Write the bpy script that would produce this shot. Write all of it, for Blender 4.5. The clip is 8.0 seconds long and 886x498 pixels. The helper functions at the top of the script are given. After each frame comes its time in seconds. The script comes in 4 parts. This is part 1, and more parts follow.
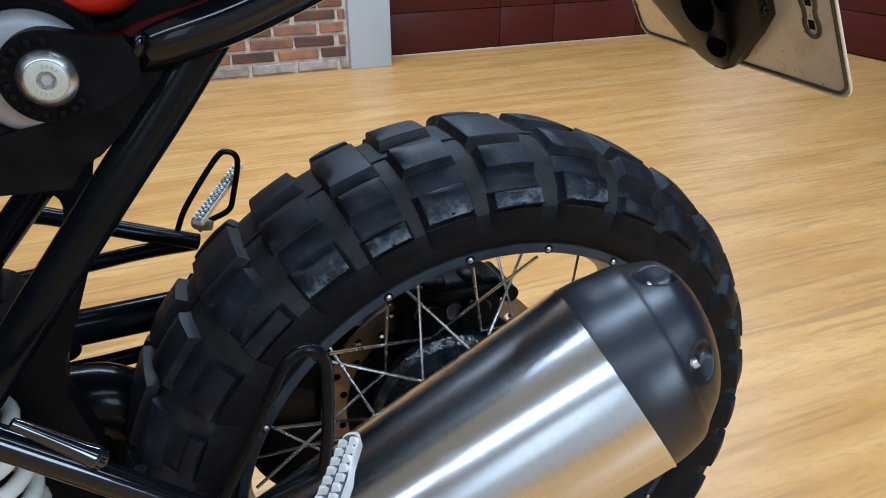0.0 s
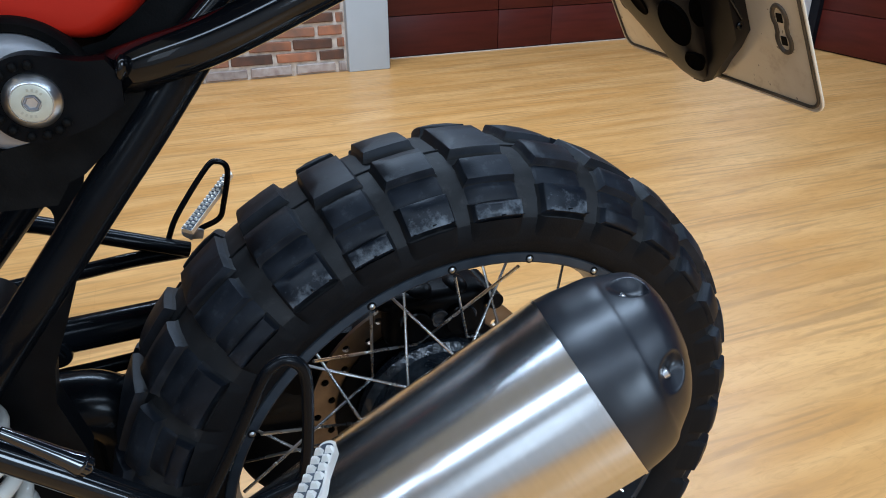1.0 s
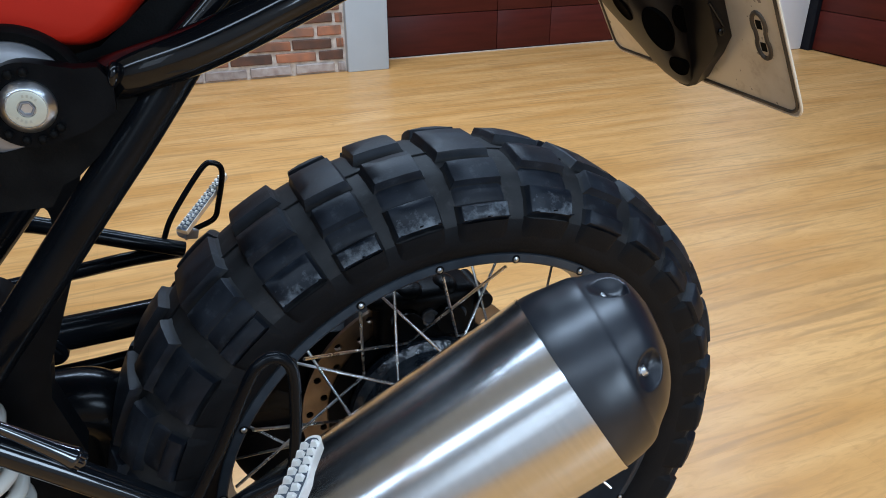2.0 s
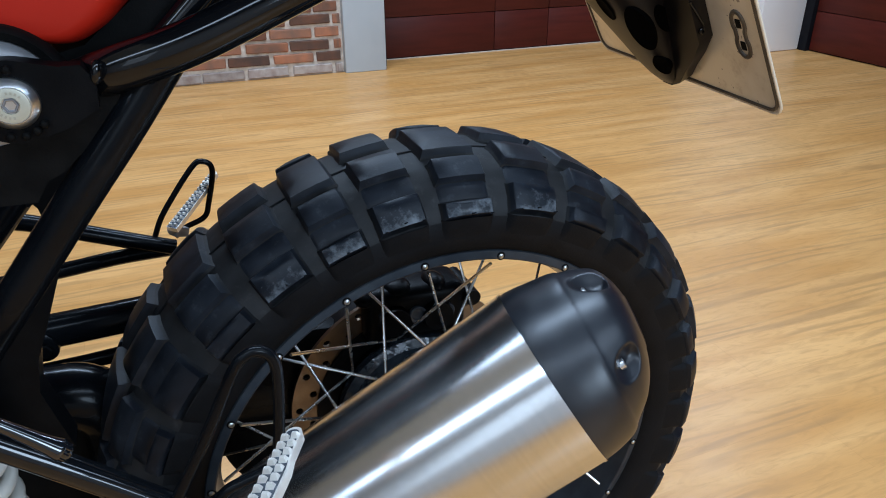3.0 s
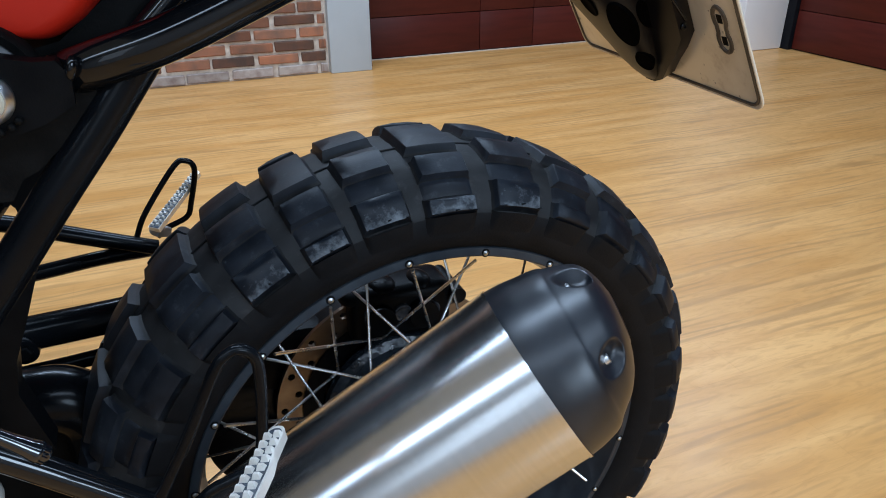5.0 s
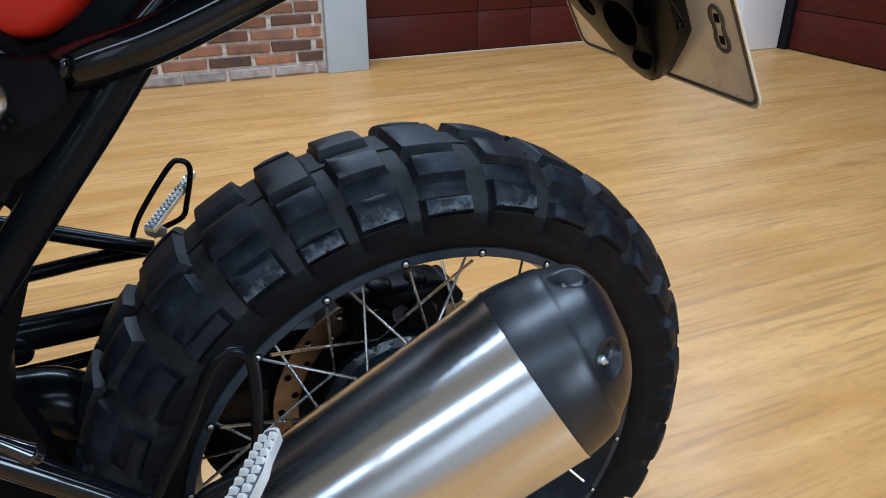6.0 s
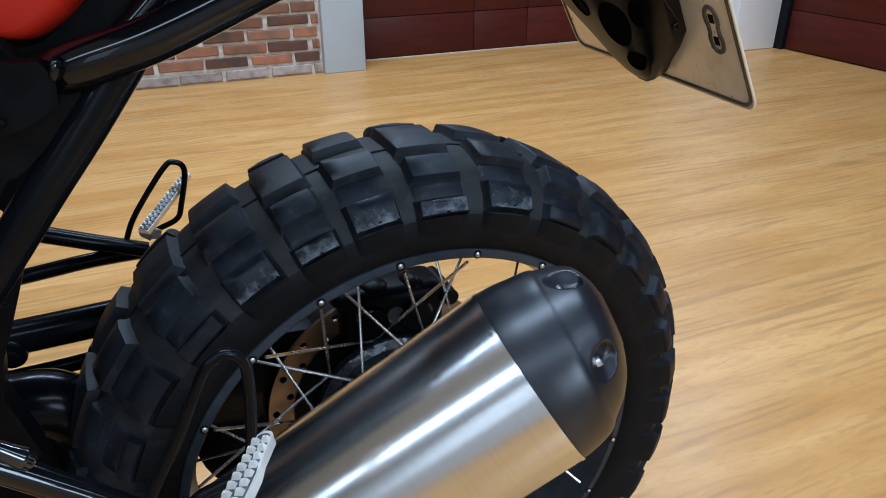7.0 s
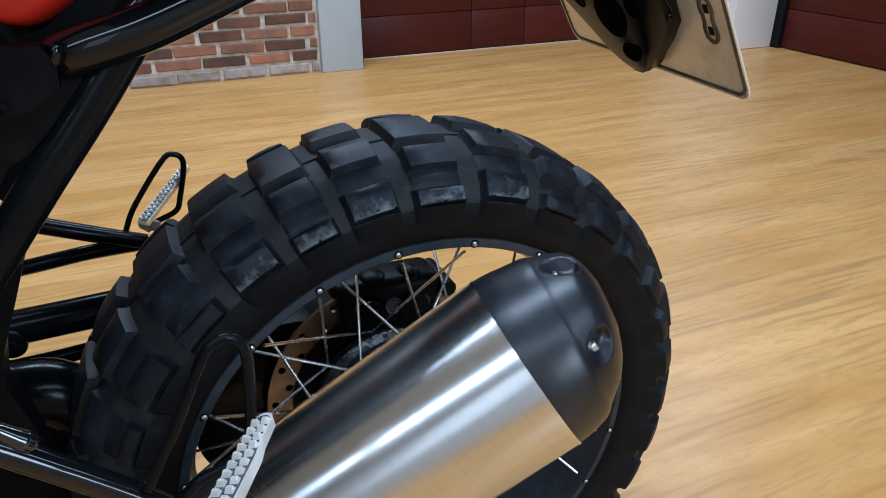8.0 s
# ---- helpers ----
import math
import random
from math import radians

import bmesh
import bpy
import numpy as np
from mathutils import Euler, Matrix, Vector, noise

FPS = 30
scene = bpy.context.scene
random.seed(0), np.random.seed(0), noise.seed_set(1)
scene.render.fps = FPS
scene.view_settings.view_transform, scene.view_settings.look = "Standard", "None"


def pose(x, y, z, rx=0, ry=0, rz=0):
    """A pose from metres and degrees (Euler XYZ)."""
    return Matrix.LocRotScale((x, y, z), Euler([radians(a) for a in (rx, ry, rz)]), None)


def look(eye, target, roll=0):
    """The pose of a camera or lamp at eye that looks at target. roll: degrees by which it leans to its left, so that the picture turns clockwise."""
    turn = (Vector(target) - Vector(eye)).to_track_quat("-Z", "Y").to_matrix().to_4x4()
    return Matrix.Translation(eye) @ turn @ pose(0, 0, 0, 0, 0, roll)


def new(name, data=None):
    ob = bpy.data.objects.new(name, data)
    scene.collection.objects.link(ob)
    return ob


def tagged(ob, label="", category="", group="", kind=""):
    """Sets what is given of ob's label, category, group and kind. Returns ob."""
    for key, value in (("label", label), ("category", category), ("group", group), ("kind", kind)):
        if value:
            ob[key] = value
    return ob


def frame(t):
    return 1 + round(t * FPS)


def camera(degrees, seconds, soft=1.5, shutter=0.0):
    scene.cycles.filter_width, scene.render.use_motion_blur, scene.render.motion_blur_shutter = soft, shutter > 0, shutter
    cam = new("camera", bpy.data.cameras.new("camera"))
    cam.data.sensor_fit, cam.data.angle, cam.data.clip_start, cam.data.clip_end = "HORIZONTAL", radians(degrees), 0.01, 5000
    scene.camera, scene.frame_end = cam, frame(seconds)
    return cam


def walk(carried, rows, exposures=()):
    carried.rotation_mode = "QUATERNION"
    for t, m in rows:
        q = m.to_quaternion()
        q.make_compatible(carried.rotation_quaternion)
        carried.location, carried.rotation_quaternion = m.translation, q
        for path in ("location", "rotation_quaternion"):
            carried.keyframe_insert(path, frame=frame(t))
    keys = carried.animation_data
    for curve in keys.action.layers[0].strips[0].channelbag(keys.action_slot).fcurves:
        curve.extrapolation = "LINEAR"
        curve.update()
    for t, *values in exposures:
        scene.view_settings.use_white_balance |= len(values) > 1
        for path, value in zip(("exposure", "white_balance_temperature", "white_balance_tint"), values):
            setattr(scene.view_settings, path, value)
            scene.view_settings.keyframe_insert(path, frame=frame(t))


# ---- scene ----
cam = camera(63.74, 8.0, soft=1.0)
# seconds, eye (m), yaw to the left, pitch up, roll (degrees)
ROWS = [
    (0, -0.2312, -0.5258, 0.8205, -21.414, -26.583, -0.309),
    (0.5, -0.2212, -0.5308, 0.8263, -21.407, -26.584, -0.311),
    (1, -0.2201, -0.5388, 0.8333, -21.353, -26.548, -0.310),
    (1.5, -0.2189, -0.5487, 0.8385, -21.305, -26.549, -0.268),
    (2, -0.2144, -0.5533, 0.8399, -21.311, -26.579, -0.199),
    (2.2, -0.2076, -0.5553, 0.8350, -21.267, -26.502, -0.270),
    (3.3, -0.2048, -0.5675, 0.8408, -21.395, -26.483, -0.215),
    (3.5, -0.2040, -0.5679, 0.8389, -21.480, -26.455, -0.190),
    (4, -0.2065, -0.5696, 0.8446, -21.802, -26.483, -0.190),
    (4.5, -0.2043, -0.5667, 0.8408, -22.218, -26.468, -0.238),
    (4.7, -0.2035, -0.5662, 0.8362, -22.321, -26.455, -0.242),
    (5.8, -0.2009, -0.5641, 0.8361, -22.582, -26.471, -0.225),
    (6, -0.2008, -0.5638, 0.8351, -22.635, -26.453, -0.211),
    (6.5, -0.2013, -0.5644, 0.8311, -22.755, -26.422, -0.219),
    (7, -0.1980, -0.5630, 0.8356, -22.852, -26.453, -0.229),
    (7.5, -0.1972, -0.5679, 0.8331, -22.942, -26.448, -0.226),
    (8, -0.2012, -0.5712, 0.8291, -23.048, -26.422, -0.237),
]
walk(cam, [(t, pose(x, y, z, 90 + pitch, 0, yaw) @ pose(0, 0, 0, 0, 0, roll)) for t, x, y, z, yaw, pitch, roll in ROWS],
     [(0, 0.02), (1, -0.02), (2, -0.08), (4, -0.11), (8, -0.15)])

# ---- world and lamps ----
world = bpy.data.worlds.new("world")
scene.world = world
world.use_nodes = True
world.node_tree.nodes["Background"].inputs[0].default_value = (0.9, 0.95, 1.0, 1)
world.node_tree.nodes["Background"].inputs[1].default_value = 0.02


def lamp(name, eye, target, sx, sy, watts, colour):
    data = bpy.data.lights.new(name, "AREA")
    data.shape, data.size, data.size_y, data.energy, data.color = "RECTANGLE", sx, sy, watts, colour
    ob = new(name, data)
    ob.matrix_world = look(eye, target)
    return ob


CEILING = 2.75
WHITE = (0.643, 0.86, 1.155)
# unseen rows of long ceiling lights: middle x, y, length, width, watts
# the short last one is added to brighten the white post
LIGHTS = [(-2.10, 0.38, 3.2, 0.18, 27), (0.3, 0.12, 2.1, 0.14, 54), (-2.12, -1.99, 3.76, 0.40, 46), (1.53, -1.96, 3.4, 0.38, 39), (0.25, 2.15, 1.9, 0.14, 82), (2.76, 2.32, 0.50, 0.14, 30)]
for lx, ly, ll, lw, watts in LIGHTS:
    lamp("ceiling_lamp_light", (lx, ly, CEILING - 0.075), (lx, ly + 0.0001, 0), ll, lw, watts, WHITE)

# cool fill light from behind the camera, set in two added windows
lamp("fill_light", (1.25, -3.43, 1.68), (1.25, 0, 1.681), 1.3, 0.86, 60, (0.66, 0.87, 1.12))
lamp("fill_light", (-1.90, -3.43, 1.72), (-1.90, 0, 1.721), 1.3, 1.4, 9, (0.72, 0.88, 1.08))


# ---- materials ----
def mat(name, colour, rough=0.5, metal=0.0, colour2=None, scale=8.0, stretch=(1, 1, 1), bump=0.0, bump_scale=120.0,
        vary=0.0, rough_vary=0.0, spec=0.5, coat=0.0, detail=6.0, contrast=(0.35, 0.65), space="Object", aniso=0.0):
    m = bpy.data.materials.new(name)
    m.use_nodes = True
    nt = m.node_tree
    b = nt.nodes["Principled BSDF"]
    b.inputs["Base Color"].default_value = (*colour, 1)
    b.inputs["Roughness"].default_value = rough
    b.inputs["Metallic"].default_value = metal
    b.inputs["Specular IOR Level"].default_value = spec
    b.inputs["Coat Weight"].default_value = coat
    b.inputs["Coat Roughness"].default_value = 0.12
    b.inputs["Anisotropic"].default_value, b.inputs["Anisotropic Rotation"].default_value = aniso, 0.25
    tc = nt.nodes.new("ShaderNodeTexCoord")
    mp = nt.nodes.new("ShaderNodeMapping")
    mp.inputs["Scale"].default_value = stretch
    nt.links.new(tc.outputs[space], mp.inputs["Vector"])
    if colour2 is not None:
        n = nt.nodes.new("ShaderNodeTexNoise")
        n.inputs["Scale"].default_value, n.inputs["Detail"].default_value = scale, detail
        nt.links.new(mp.outputs[0], n.inputs["Vector"])
        r = nt.nodes.new("ShaderNodeMapRange")
        r.inputs[1].default_value, r.inputs[2].default_value = contrast
        nt.links.new(n.outputs["Fac"], r.inputs[0])
        mix = nt.nodes.new("ShaderNodeMix")
        mix.data_type = "RGBA"
        mix.inputs["A"].default_value, mix.inputs["B"].default_value = (*colour, 1), (*colour2, 1)
        nt.links.new(r.outputs[0], mix.inputs["Factor"])
        last = mix.outputs["Result"]
        if vary > 0:
            info = nt.nodes.new("ShaderNodeObjectInfo")
            far = nt.nodes.new("ShaderNodeMath")  # no two alike pieces share their stains
            far.operation, far.inputs[1].default_value = "MULTIPLY", 37.0
            nt.links.new(info.outputs["Random"], far.inputs[0])
            nt.links.new(far.outputs[0], mp.inputs["Location"])
            vr = nt.nodes.new("ShaderNodeMapRange")
            vr.inputs[3].default_value, vr.inputs[4].default_value = 1 - vary, 1 + vary
            nt.links.new(info.outputs["Random"], vr.inputs[0])
            hsv = nt.nodes.new("ShaderNodeHueSaturation")
            nt.links.new(vr.outputs[0], hsv.inputs["Value"])
            nt.links.new(last, hsv.inputs["Color"])
            last = hsv.outputs["Color"]
        nt.links.new(last, b.inputs["Base Color"])
        if rough_vary > 0:
            rr = nt.nodes.new("ShaderNodeMapRange")
            rr.inputs[3].default_value, rr.inputs[4].default_value = rough - rough_vary, rough + rough_vary
            nt.links.new(n.outputs["Fac"], rr.inputs[0])
            nt.links.new(rr.outputs[0], b.inputs["Roughness"])
    if aniso > 0:  # brushed round the part's own z axis
        tg = nt.nodes.new("ShaderNodeTangent")
        tg.direction_type, tg.axis = "RADIAL", "Z"
        nt.links.new(tg.outputs[0], b.inputs["Tangent"])
    if bump > 0:
        n2 = nt.nodes.new("ShaderNodeTexNoise")
        n2.inputs["Scale"].default_value, n2.inputs["Detail"].default_value = bump_scale, 4
        nt.links.new(mp.outputs[0], n2.inputs["Vector"])
        bp = nt.nodes.new("ShaderNodeBump")
        bp.inputs["Strength"].default_value, bp.inputs["Distance"].default_value = bump, 0.001
        nt.links.new(n2.outputs["Fac"], bp.inputs["Height"])
        nt.links.new(bp.outputs[0], b.inputs["Normal"])
    return m


def floor_material():
    """Oak-look boards: long grain along x, board tone by board, fine streaks."""
    m = bpy.data.materials.new("oak_floor")
    m.use_nodes = True
    nt = m.node_tree
    b = nt.nodes["Principled BSDF"]
    tc = nt.nodes.new("ShaderNodeTexCoord")

    def noise_at(stretch, scale, detail, distort=0.0, rough=0.5):
        mp = nt.nodes.new("ShaderNodeMapping")
        mp.inputs["Scale"].default_value = stretch
        nt.links.new(tc.outputs["Object"], mp.inputs["Vector"])
        n = nt.nodes.new("ShaderNodeTexNoise")
        n.inputs["Scale"].default_value, n.inputs["Detail"].default_value = scale, detail
        n.inputs["Distortion"].default_value, n.inputs["Roughness"].default_value = distort, rough
        nt.links.new(mp.outputs[0], n.inputs["Vector"])
        return n.outputs["Fac"]

    def ranged(socket, a, z, lo=0.0, hi=1.0):
        r = nt.nodes.new("ShaderNodeMapRange")
        for i, v in zip((1, 2, 3, 4), (a, z, lo, hi)):
            r.inputs[i].default_value = v
        nt.links.new(socket, r.inputs[0])
        return r.outputs[0]

    def mixed(fac, a, c, blend="MIX"):
        mx = nt.nodes.new("ShaderNodeMix")
        mx.data_type, mx.blend_type = "RGBA", blend
        nt.links.new(fac, mx.inputs["Factor"]) if not isinstance(fac, float) else setattr(mx.inputs["Factor"], "default_value", fac)
        for key, v in (("A", a), ("B", c)):
            if isinstance(v, tuple):
                mx.inputs[key].default_value = (*v, 1)
            else:
                nt.links.new(v, mx.inputs[key])
        return mx.outputs["Result"]

    broad = noise_at((0.9, 7.0, 1), 1.6, 3, 0.4)
    streak = noise_at((3.6, 18.0, 1), 2.2, 5, 2.6, 0.56)
    fine = noise_at((9.0, 95.0, 1), 3.0, 3, 1.2)
    patch = noise_at((1.3, 5.0, 1), 2.4, 2)
    mp = nt.nodes.new("ShaderNodeMapping")
    mp.inputs["Scale"].default_value = (0.55, 5.0, 1)
    nt.links.new(tc.outputs["Object"], mp.inputs["Vector"])
    wave = nt.nodes.new("ShaderNodeTexWave")
    wave.wave_type, wave.bands_direction = "BANDS", "Y"
    for key, v in (("Scale", 2.2), ("Distortion", 13.0), ("Detail", 2.0), ("Detail Scale", 1.1)):
        wave.inputs[key].default_value = v
    nt.links.new(mp.outputs[0], wave.inputs["Vector"])
    col = mixed(ranged(broad, 0.35, 0.66), (0.590, 0.270, 0.074), (0.728, 0.380, 0.134))
    rings = nt.nodes.new("ShaderNodeMath")
    rings.operation = "MULTIPLY"
    nt.links.new(ranged(wave.outputs["Fac"], 0.50, 1.0, 0.0, 0.46), rings.inputs[0])
    nt.links.new(ranged(patch, 0.43, 0.58, 0.0, 1.2), rings.inputs[1])
    col = mixed(rings.outputs[0], col, (0.36, 0.175, 0.058))
    col = mixed(ranged(streak, 0.46, 0.76, 0.0, 0.46), col, (0.42, 0.192, 0.050))
    col = mixed(ranged(fine, 0.55, 0.72, 0.0, 0.17), col, (0.36, 0.18, 0.064))
    # boards
    brick = nt.nodes.new("ShaderNodeTexBrick")
    brick.inputs["Scale"].default_value = 1.0
    brick.inputs["Brick Width"].default_value, brick.inputs["Row Height"].default_value = 1.22, 0.128
    brick.inputs["Mortar Size"].default_value = 0.0006
    brick.inputs["Color1"].default_value, brick.inputs["Color2"].default_value = (0.90, 0.90, 0.90, 1), (1.0, 1.0, 1.0, 1)
    brick.inputs["Mortar"].default_value = (0.84, 0.81, 0.77, 1)
    brick.offset = 0.37
    nt.links.new(tc.outputs["Object"], brick.inputs["Vector"])
    col = mixed(0.85, col, brick.outputs["Color"], "MULTIPLY")
    nt.links.new(col, b.inputs["Base Color"])
    nt.links.new(ranged(streak, 0.2, 0.8, 0.30, 0.42), b.inputs["Roughness"])
    bp = nt.nodes.new("ShaderNodeBump")
    bp.inputs["Strength"].default_value, bp.inputs["Distance"].default_value = 0.04, 0.0004
    nt.links.new(fine, bp.inputs["Height"])
    nt.links.new(bp.outputs[0], b.inputs["Normal"])
    return m


OAK = floor_material()


def speckle(m, colour, scale, lo, hi, weight, detail=2.0):
    """Adds specks of another colour where a noise passes lo."""
    nt = m.node_tree
    b = nt.nodes["Principled BSDF"]
    tc = nt.nodes.new("ShaderNodeTexCoord")
    last = b.inputs["Base Color"].links[0].from_socket
    n = nt.nodes.new("ShaderNodeTexNoise")
    n.inputs["Scale"].default_value, n.inputs["Detail"].default_value, n.inputs["Roughness"].default_value = scale, detail, 0.68
    nt.links.new(tc.outputs["Object"], n.inputs["Vector"])
    r = nt.nodes.new("ShaderNodeMapRange")
    for k, v in zip((1, 2, 3, 4), (lo, hi, 0.0, weight)):
        r.inputs[k].default_value = v
    nt.links.new(n.outputs["Fac"], r.inputs[0])
    mix = nt.nodes.new("ShaderNodeMix")
    mix.data_type = "RGBA"
    nt.links.new(r.outputs[0], mix.inputs["Factor"])
    nt.links.new(last, mix.inputs["A"])
    mix.inputs["B"].default_value = (*colour, 1)
    nt.links.new(mix.outputs["Result"], b.inputs["Base Color"])


def rubber(name, dark, pale, dust, dust_from, rough):
    """Moulded rubber: broad smeared patches, fine moulding lines, and specks of pale dust past dust_from."""
    m = mat(name, dark, rough, 0, pale, 26, stretch=(1, 2.2, 1), bump=0.10, bump_scale=420, rough_vary=0.12, spec=0.22, detail=9, contrast=(0.38, 0.66))
    speckle(m, dust, 75.0, dust_from, dust_from + 0.22, 0.85, 14.0)
    speckle(m, dust, 520.0, 0.70, 0.76, 0.6)
    return m


RUBBER = rubber("tyre_rubber", (0.0054, 0.0070, 0.0104), (0.0170, 0.0212, 0.0285), (0.054, 0.064, 0.074), 0.57, 0.50)
GROOVE = rubber("dusty_groove_rubber", (0.0120, 0.0123, 0.0130), (0.025, 0.0253, 0.0262), (0.050, 0.050, 0.051), 0.56, 0.6)
SCUFF = rubber("scuffed_tyre_rubber", (0.0060, 0.0085, 0.013), (0.020, 0.026, 0.035), (0.09, 0.105, 0.12), 0.60, 0.40)


def scuffed_lip(m, colour, from_r, to_r):
    """Fine chalky scuffing on a tread block, thickest at its outer lip."""
    nt = m.node_tree
    b = nt.nodes["Principled BSDF"]
    last = b.inputs["Base Color"].links[0].from_socket
    tc = nt.nodes.new("ShaderNodeTexCoord")
    flat_xz = nt.nodes.new("ShaderNodeVectorMath")
    flat_xz.operation = "MULTIPLY"
    flat_xz.inputs[1].default_value = (1, 0, 1)
    nt.links.new(tc.outputs["Object"], flat_xz.inputs[0])
    far = nt.nodes.new("ShaderNodeVectorMath")
    far.operation = "LENGTH"
    nt.links.new(flat_xz.outputs[0], far.inputs[0])
    lip = nt.nodes.new("ShaderNodeMapRange")
    for k, v in zip((1, 2, 3, 4), (from_r, to_r, 0.10, -0.10)):
        lip.inputs[k].default_value = v
    nt.links.new(far.outputs["Value"], lip.inputs[0])
    info = nt.nodes.new("ShaderNodeObjectInfo")
    shift = nt.nodes.new("ShaderNodeVectorMath")
    nt.links.new(tc.outputs["Object"], shift.inputs[0])
    nt.links.new(info.outputs["Random"], shift.inputs[1])
    n = nt.nodes.new("ShaderNodeTexNoise")
    n.inputs["Scale"].default_value, n.inputs["Detail"].default_value, n.inputs["Roughness"].default_value = 70, 10, 0.66
    nt.links.new(shift.outputs[0], n.inputs["Vector"])
    less = nt.nodes.new("ShaderNodeMath")
    less.operation = "SUBTRACT"
    nt.links.new(n.outputs["Fac"], less.inputs[0])
    nt.links.new(lip.outputs[0], less.inputs[1])
    r = nt.nodes.new("ShaderNodeMapRange")
    for k, v in zip((1, 2, 3, 4), (0.50, 0.70, 0.0, 0.60)):
        r.inputs[k].default_value = v
    nt.links.new(less.outputs[0], r.inputs[0])
    mix = nt.nodes.new("ShaderNodeMix")
    mix.data_type = "RGBA"
    nt.links.new(r.outputs[0], mix.inputs["Factor"])
    nt.links.new(last, mix.inputs["A"])
    mix.inputs["B"].default_value = (*colour, 1)
    nt.links.new(mix.outputs["Result"], b.inputs["Base Color"])


scuffed_lip(SCUFF, (0.20, 0.225, 0.25), 0.298, 0.281)
RUBBER_WALL = mat("tyre_sidewall_rubber", (0.0054, 0.0054, 0.0060), 0.66, 0, (0.0095, 0.0093, 0.0100), 34, bump=0.25, bump_scale=500, rough_vary=0.08, spec=0.14)
BLACK_PAINT = mat("gloss_black_frame_paint", (0.0025, 0.003, 0.004), 0.20, 0, (0.004, 0.005, 0.0065), 20, bump=0.05, bump_scale=90, rough_vary=0.05, spec=0.13)
GLOSS = mat("polished_black_paint", (0.0022, 0.0026, 0.0036), 0.09, 0, (0.0034, 0.004, 0.0052), 20, bump=0.03, bump_scale=90, rough_vary=0.02, spec=0.40)
RAIL = mat("wet_look_black_paint", (0.0032, 0.0046, 0.0068), 0.09, 0, (0.004, 0.005, 0.0065), 20, bump=0.03, bump_scale=90, rough_vary=0.03, spec=0.50)
MOULDED = mat("moulded_black_plastic", (0.0080, 0.0066, 0.0066), 0.45, 0, (0.0110, 0.0092, 0.0090), 50, bump=0.08, bump_scale=600, spec=0.22)
WET = mat("thick_gloss_black_paint", (0.004, 0.006, 0.009), 0.11, 0, (0.005, 0.007, 0.010), 20, bump=0.03, bump_scale=90, rough_vary=0.02, spec=0.9)
BLACK_SATIN = mat("satin_black_coating", (0.003, 0.0033, 0.004), 0.38, 0, (0.005, 0.0053, 0.006), 60, bump=0.10, bump_scale=900, rough_vary=0.08, spec=0.06)
BLACK_PLASTIC = mat("matt_black_plastic", (0.004, 0.004, 0.004), 0.55, 0, (0.007, 0.007, 0.007), 50, bump=0.2, bump_scale=600, spec=0.05)
RIM_BLACK = mat("anodised_black_rim", (0.022, 0.027, 0.034), 0.34, 0.0, (0.033, 0.040, 0.048), 60, rough_vary=0.06, bump=0.05, bump_scale=500, spec=0.35)
STEEL = mat("brushed_stainless", (0.70, 0.71, 0.715), 0.22, 1.0, (0.75, 0.757, 0.762), 3.0, stretch=(1, 1, 130), bump=0.010, bump_scale=9, rough_vary=0.015, aniso=0.6)
CAP_BLACK = mat("satin_black_end_cap", (0.007, 0.0082, 0.0115), 0.35, 0.0, (0.011, 0.013, 0.017), 50, bump=0.025, bump_scale=1000, rough_vary=0.05, spec=0.55)
ALU = mat("cast_aluminium", (0.72, 0.68, 0.62), 0.34, 0.45, (0.80, 0.76, 0.70), 120, bump=0.2, bump_scale=900, rough_vary=0.08)
SPOKE = mat("steel_spoke", (0.94, 0.94, 0.94), 0.27, 1.0, (0.88, 0.88, 0.87), 20, rough_vary=0.05)
# the brown takes in the wood floor's reflection
DISC = mat("brake_disc_steel", (0.23, 0.178, 0.133), 0.33, 1.0, (0.155, 0.116, 0.084), 40, rough_vary=0.08, bump=0.05, bump_scale=300)
CAST_DARK = mat("dark_cast_housing", (0.040, 0.048, 0.060), 0.24, 0.1, (0.070, 0.080, 0.096), 70, bump=0.9, bump_scale=160, rough_vary=0.1)
RED = mat("red_paint", (0.47, 0.016, 0.006), 0.42, 0, (0.41, 0.013, 0.005), 6, rough_vary=0.05, spec=0.25)
TURNED = mat("turned_bright_steel", (0.70, 0.72, 0.74), 0.30, 1.0, (0.60, 0.62, 0.64), 4, stretch=(1, 60, 1), rough_vary=0.06)
WRAP = mat("dark_hub_in_clear_film", (0.010, 0.014, 0.019), 0.13, 0, (0.030, 0.038, 0.047), 60, bump=1.0, bump_scale=42, rough_vary=0.05, spec=0.6)
WRAP.node_tree.nodes["Bump"].inputs["Distance"].default_value = 0.006
GREY_ALU = mat("satin_grey_aluminium", (0.25, 0.25, 0.26), 0.45, 0.4, (0.30, 0.30, 0.31), 60, rough_vary=0.06, bump=0.06, bump_scale=500)
IVORY = mat("ivory_cap", (0.45, 0.45, 0.37), 0.38, 0.2, (0.52, 0.52, 0.43), 90, rough_vary=0.05)
IVORY_SHADE = mat("ivory_painted_shade", (0.36, 0.345, 0.27), 0.45, 0.1, (0.40, 0.385, 0.31), 90)
SPRING = mat("white_spring_paint", (0.70, 0.68, 0.62), 0.32, 0, (0.62, 0.60, 0.54), 30, rough_vary=0.05, coat=0.2)
PLATE = mat("bare_plate_metal", (0.90, 0.81, 0.66), 0.38, 0.2, (0.80, 0.70, 0.54), 30, rough_vary=0.06, detail=10, contrast=(0.5, 0.75))
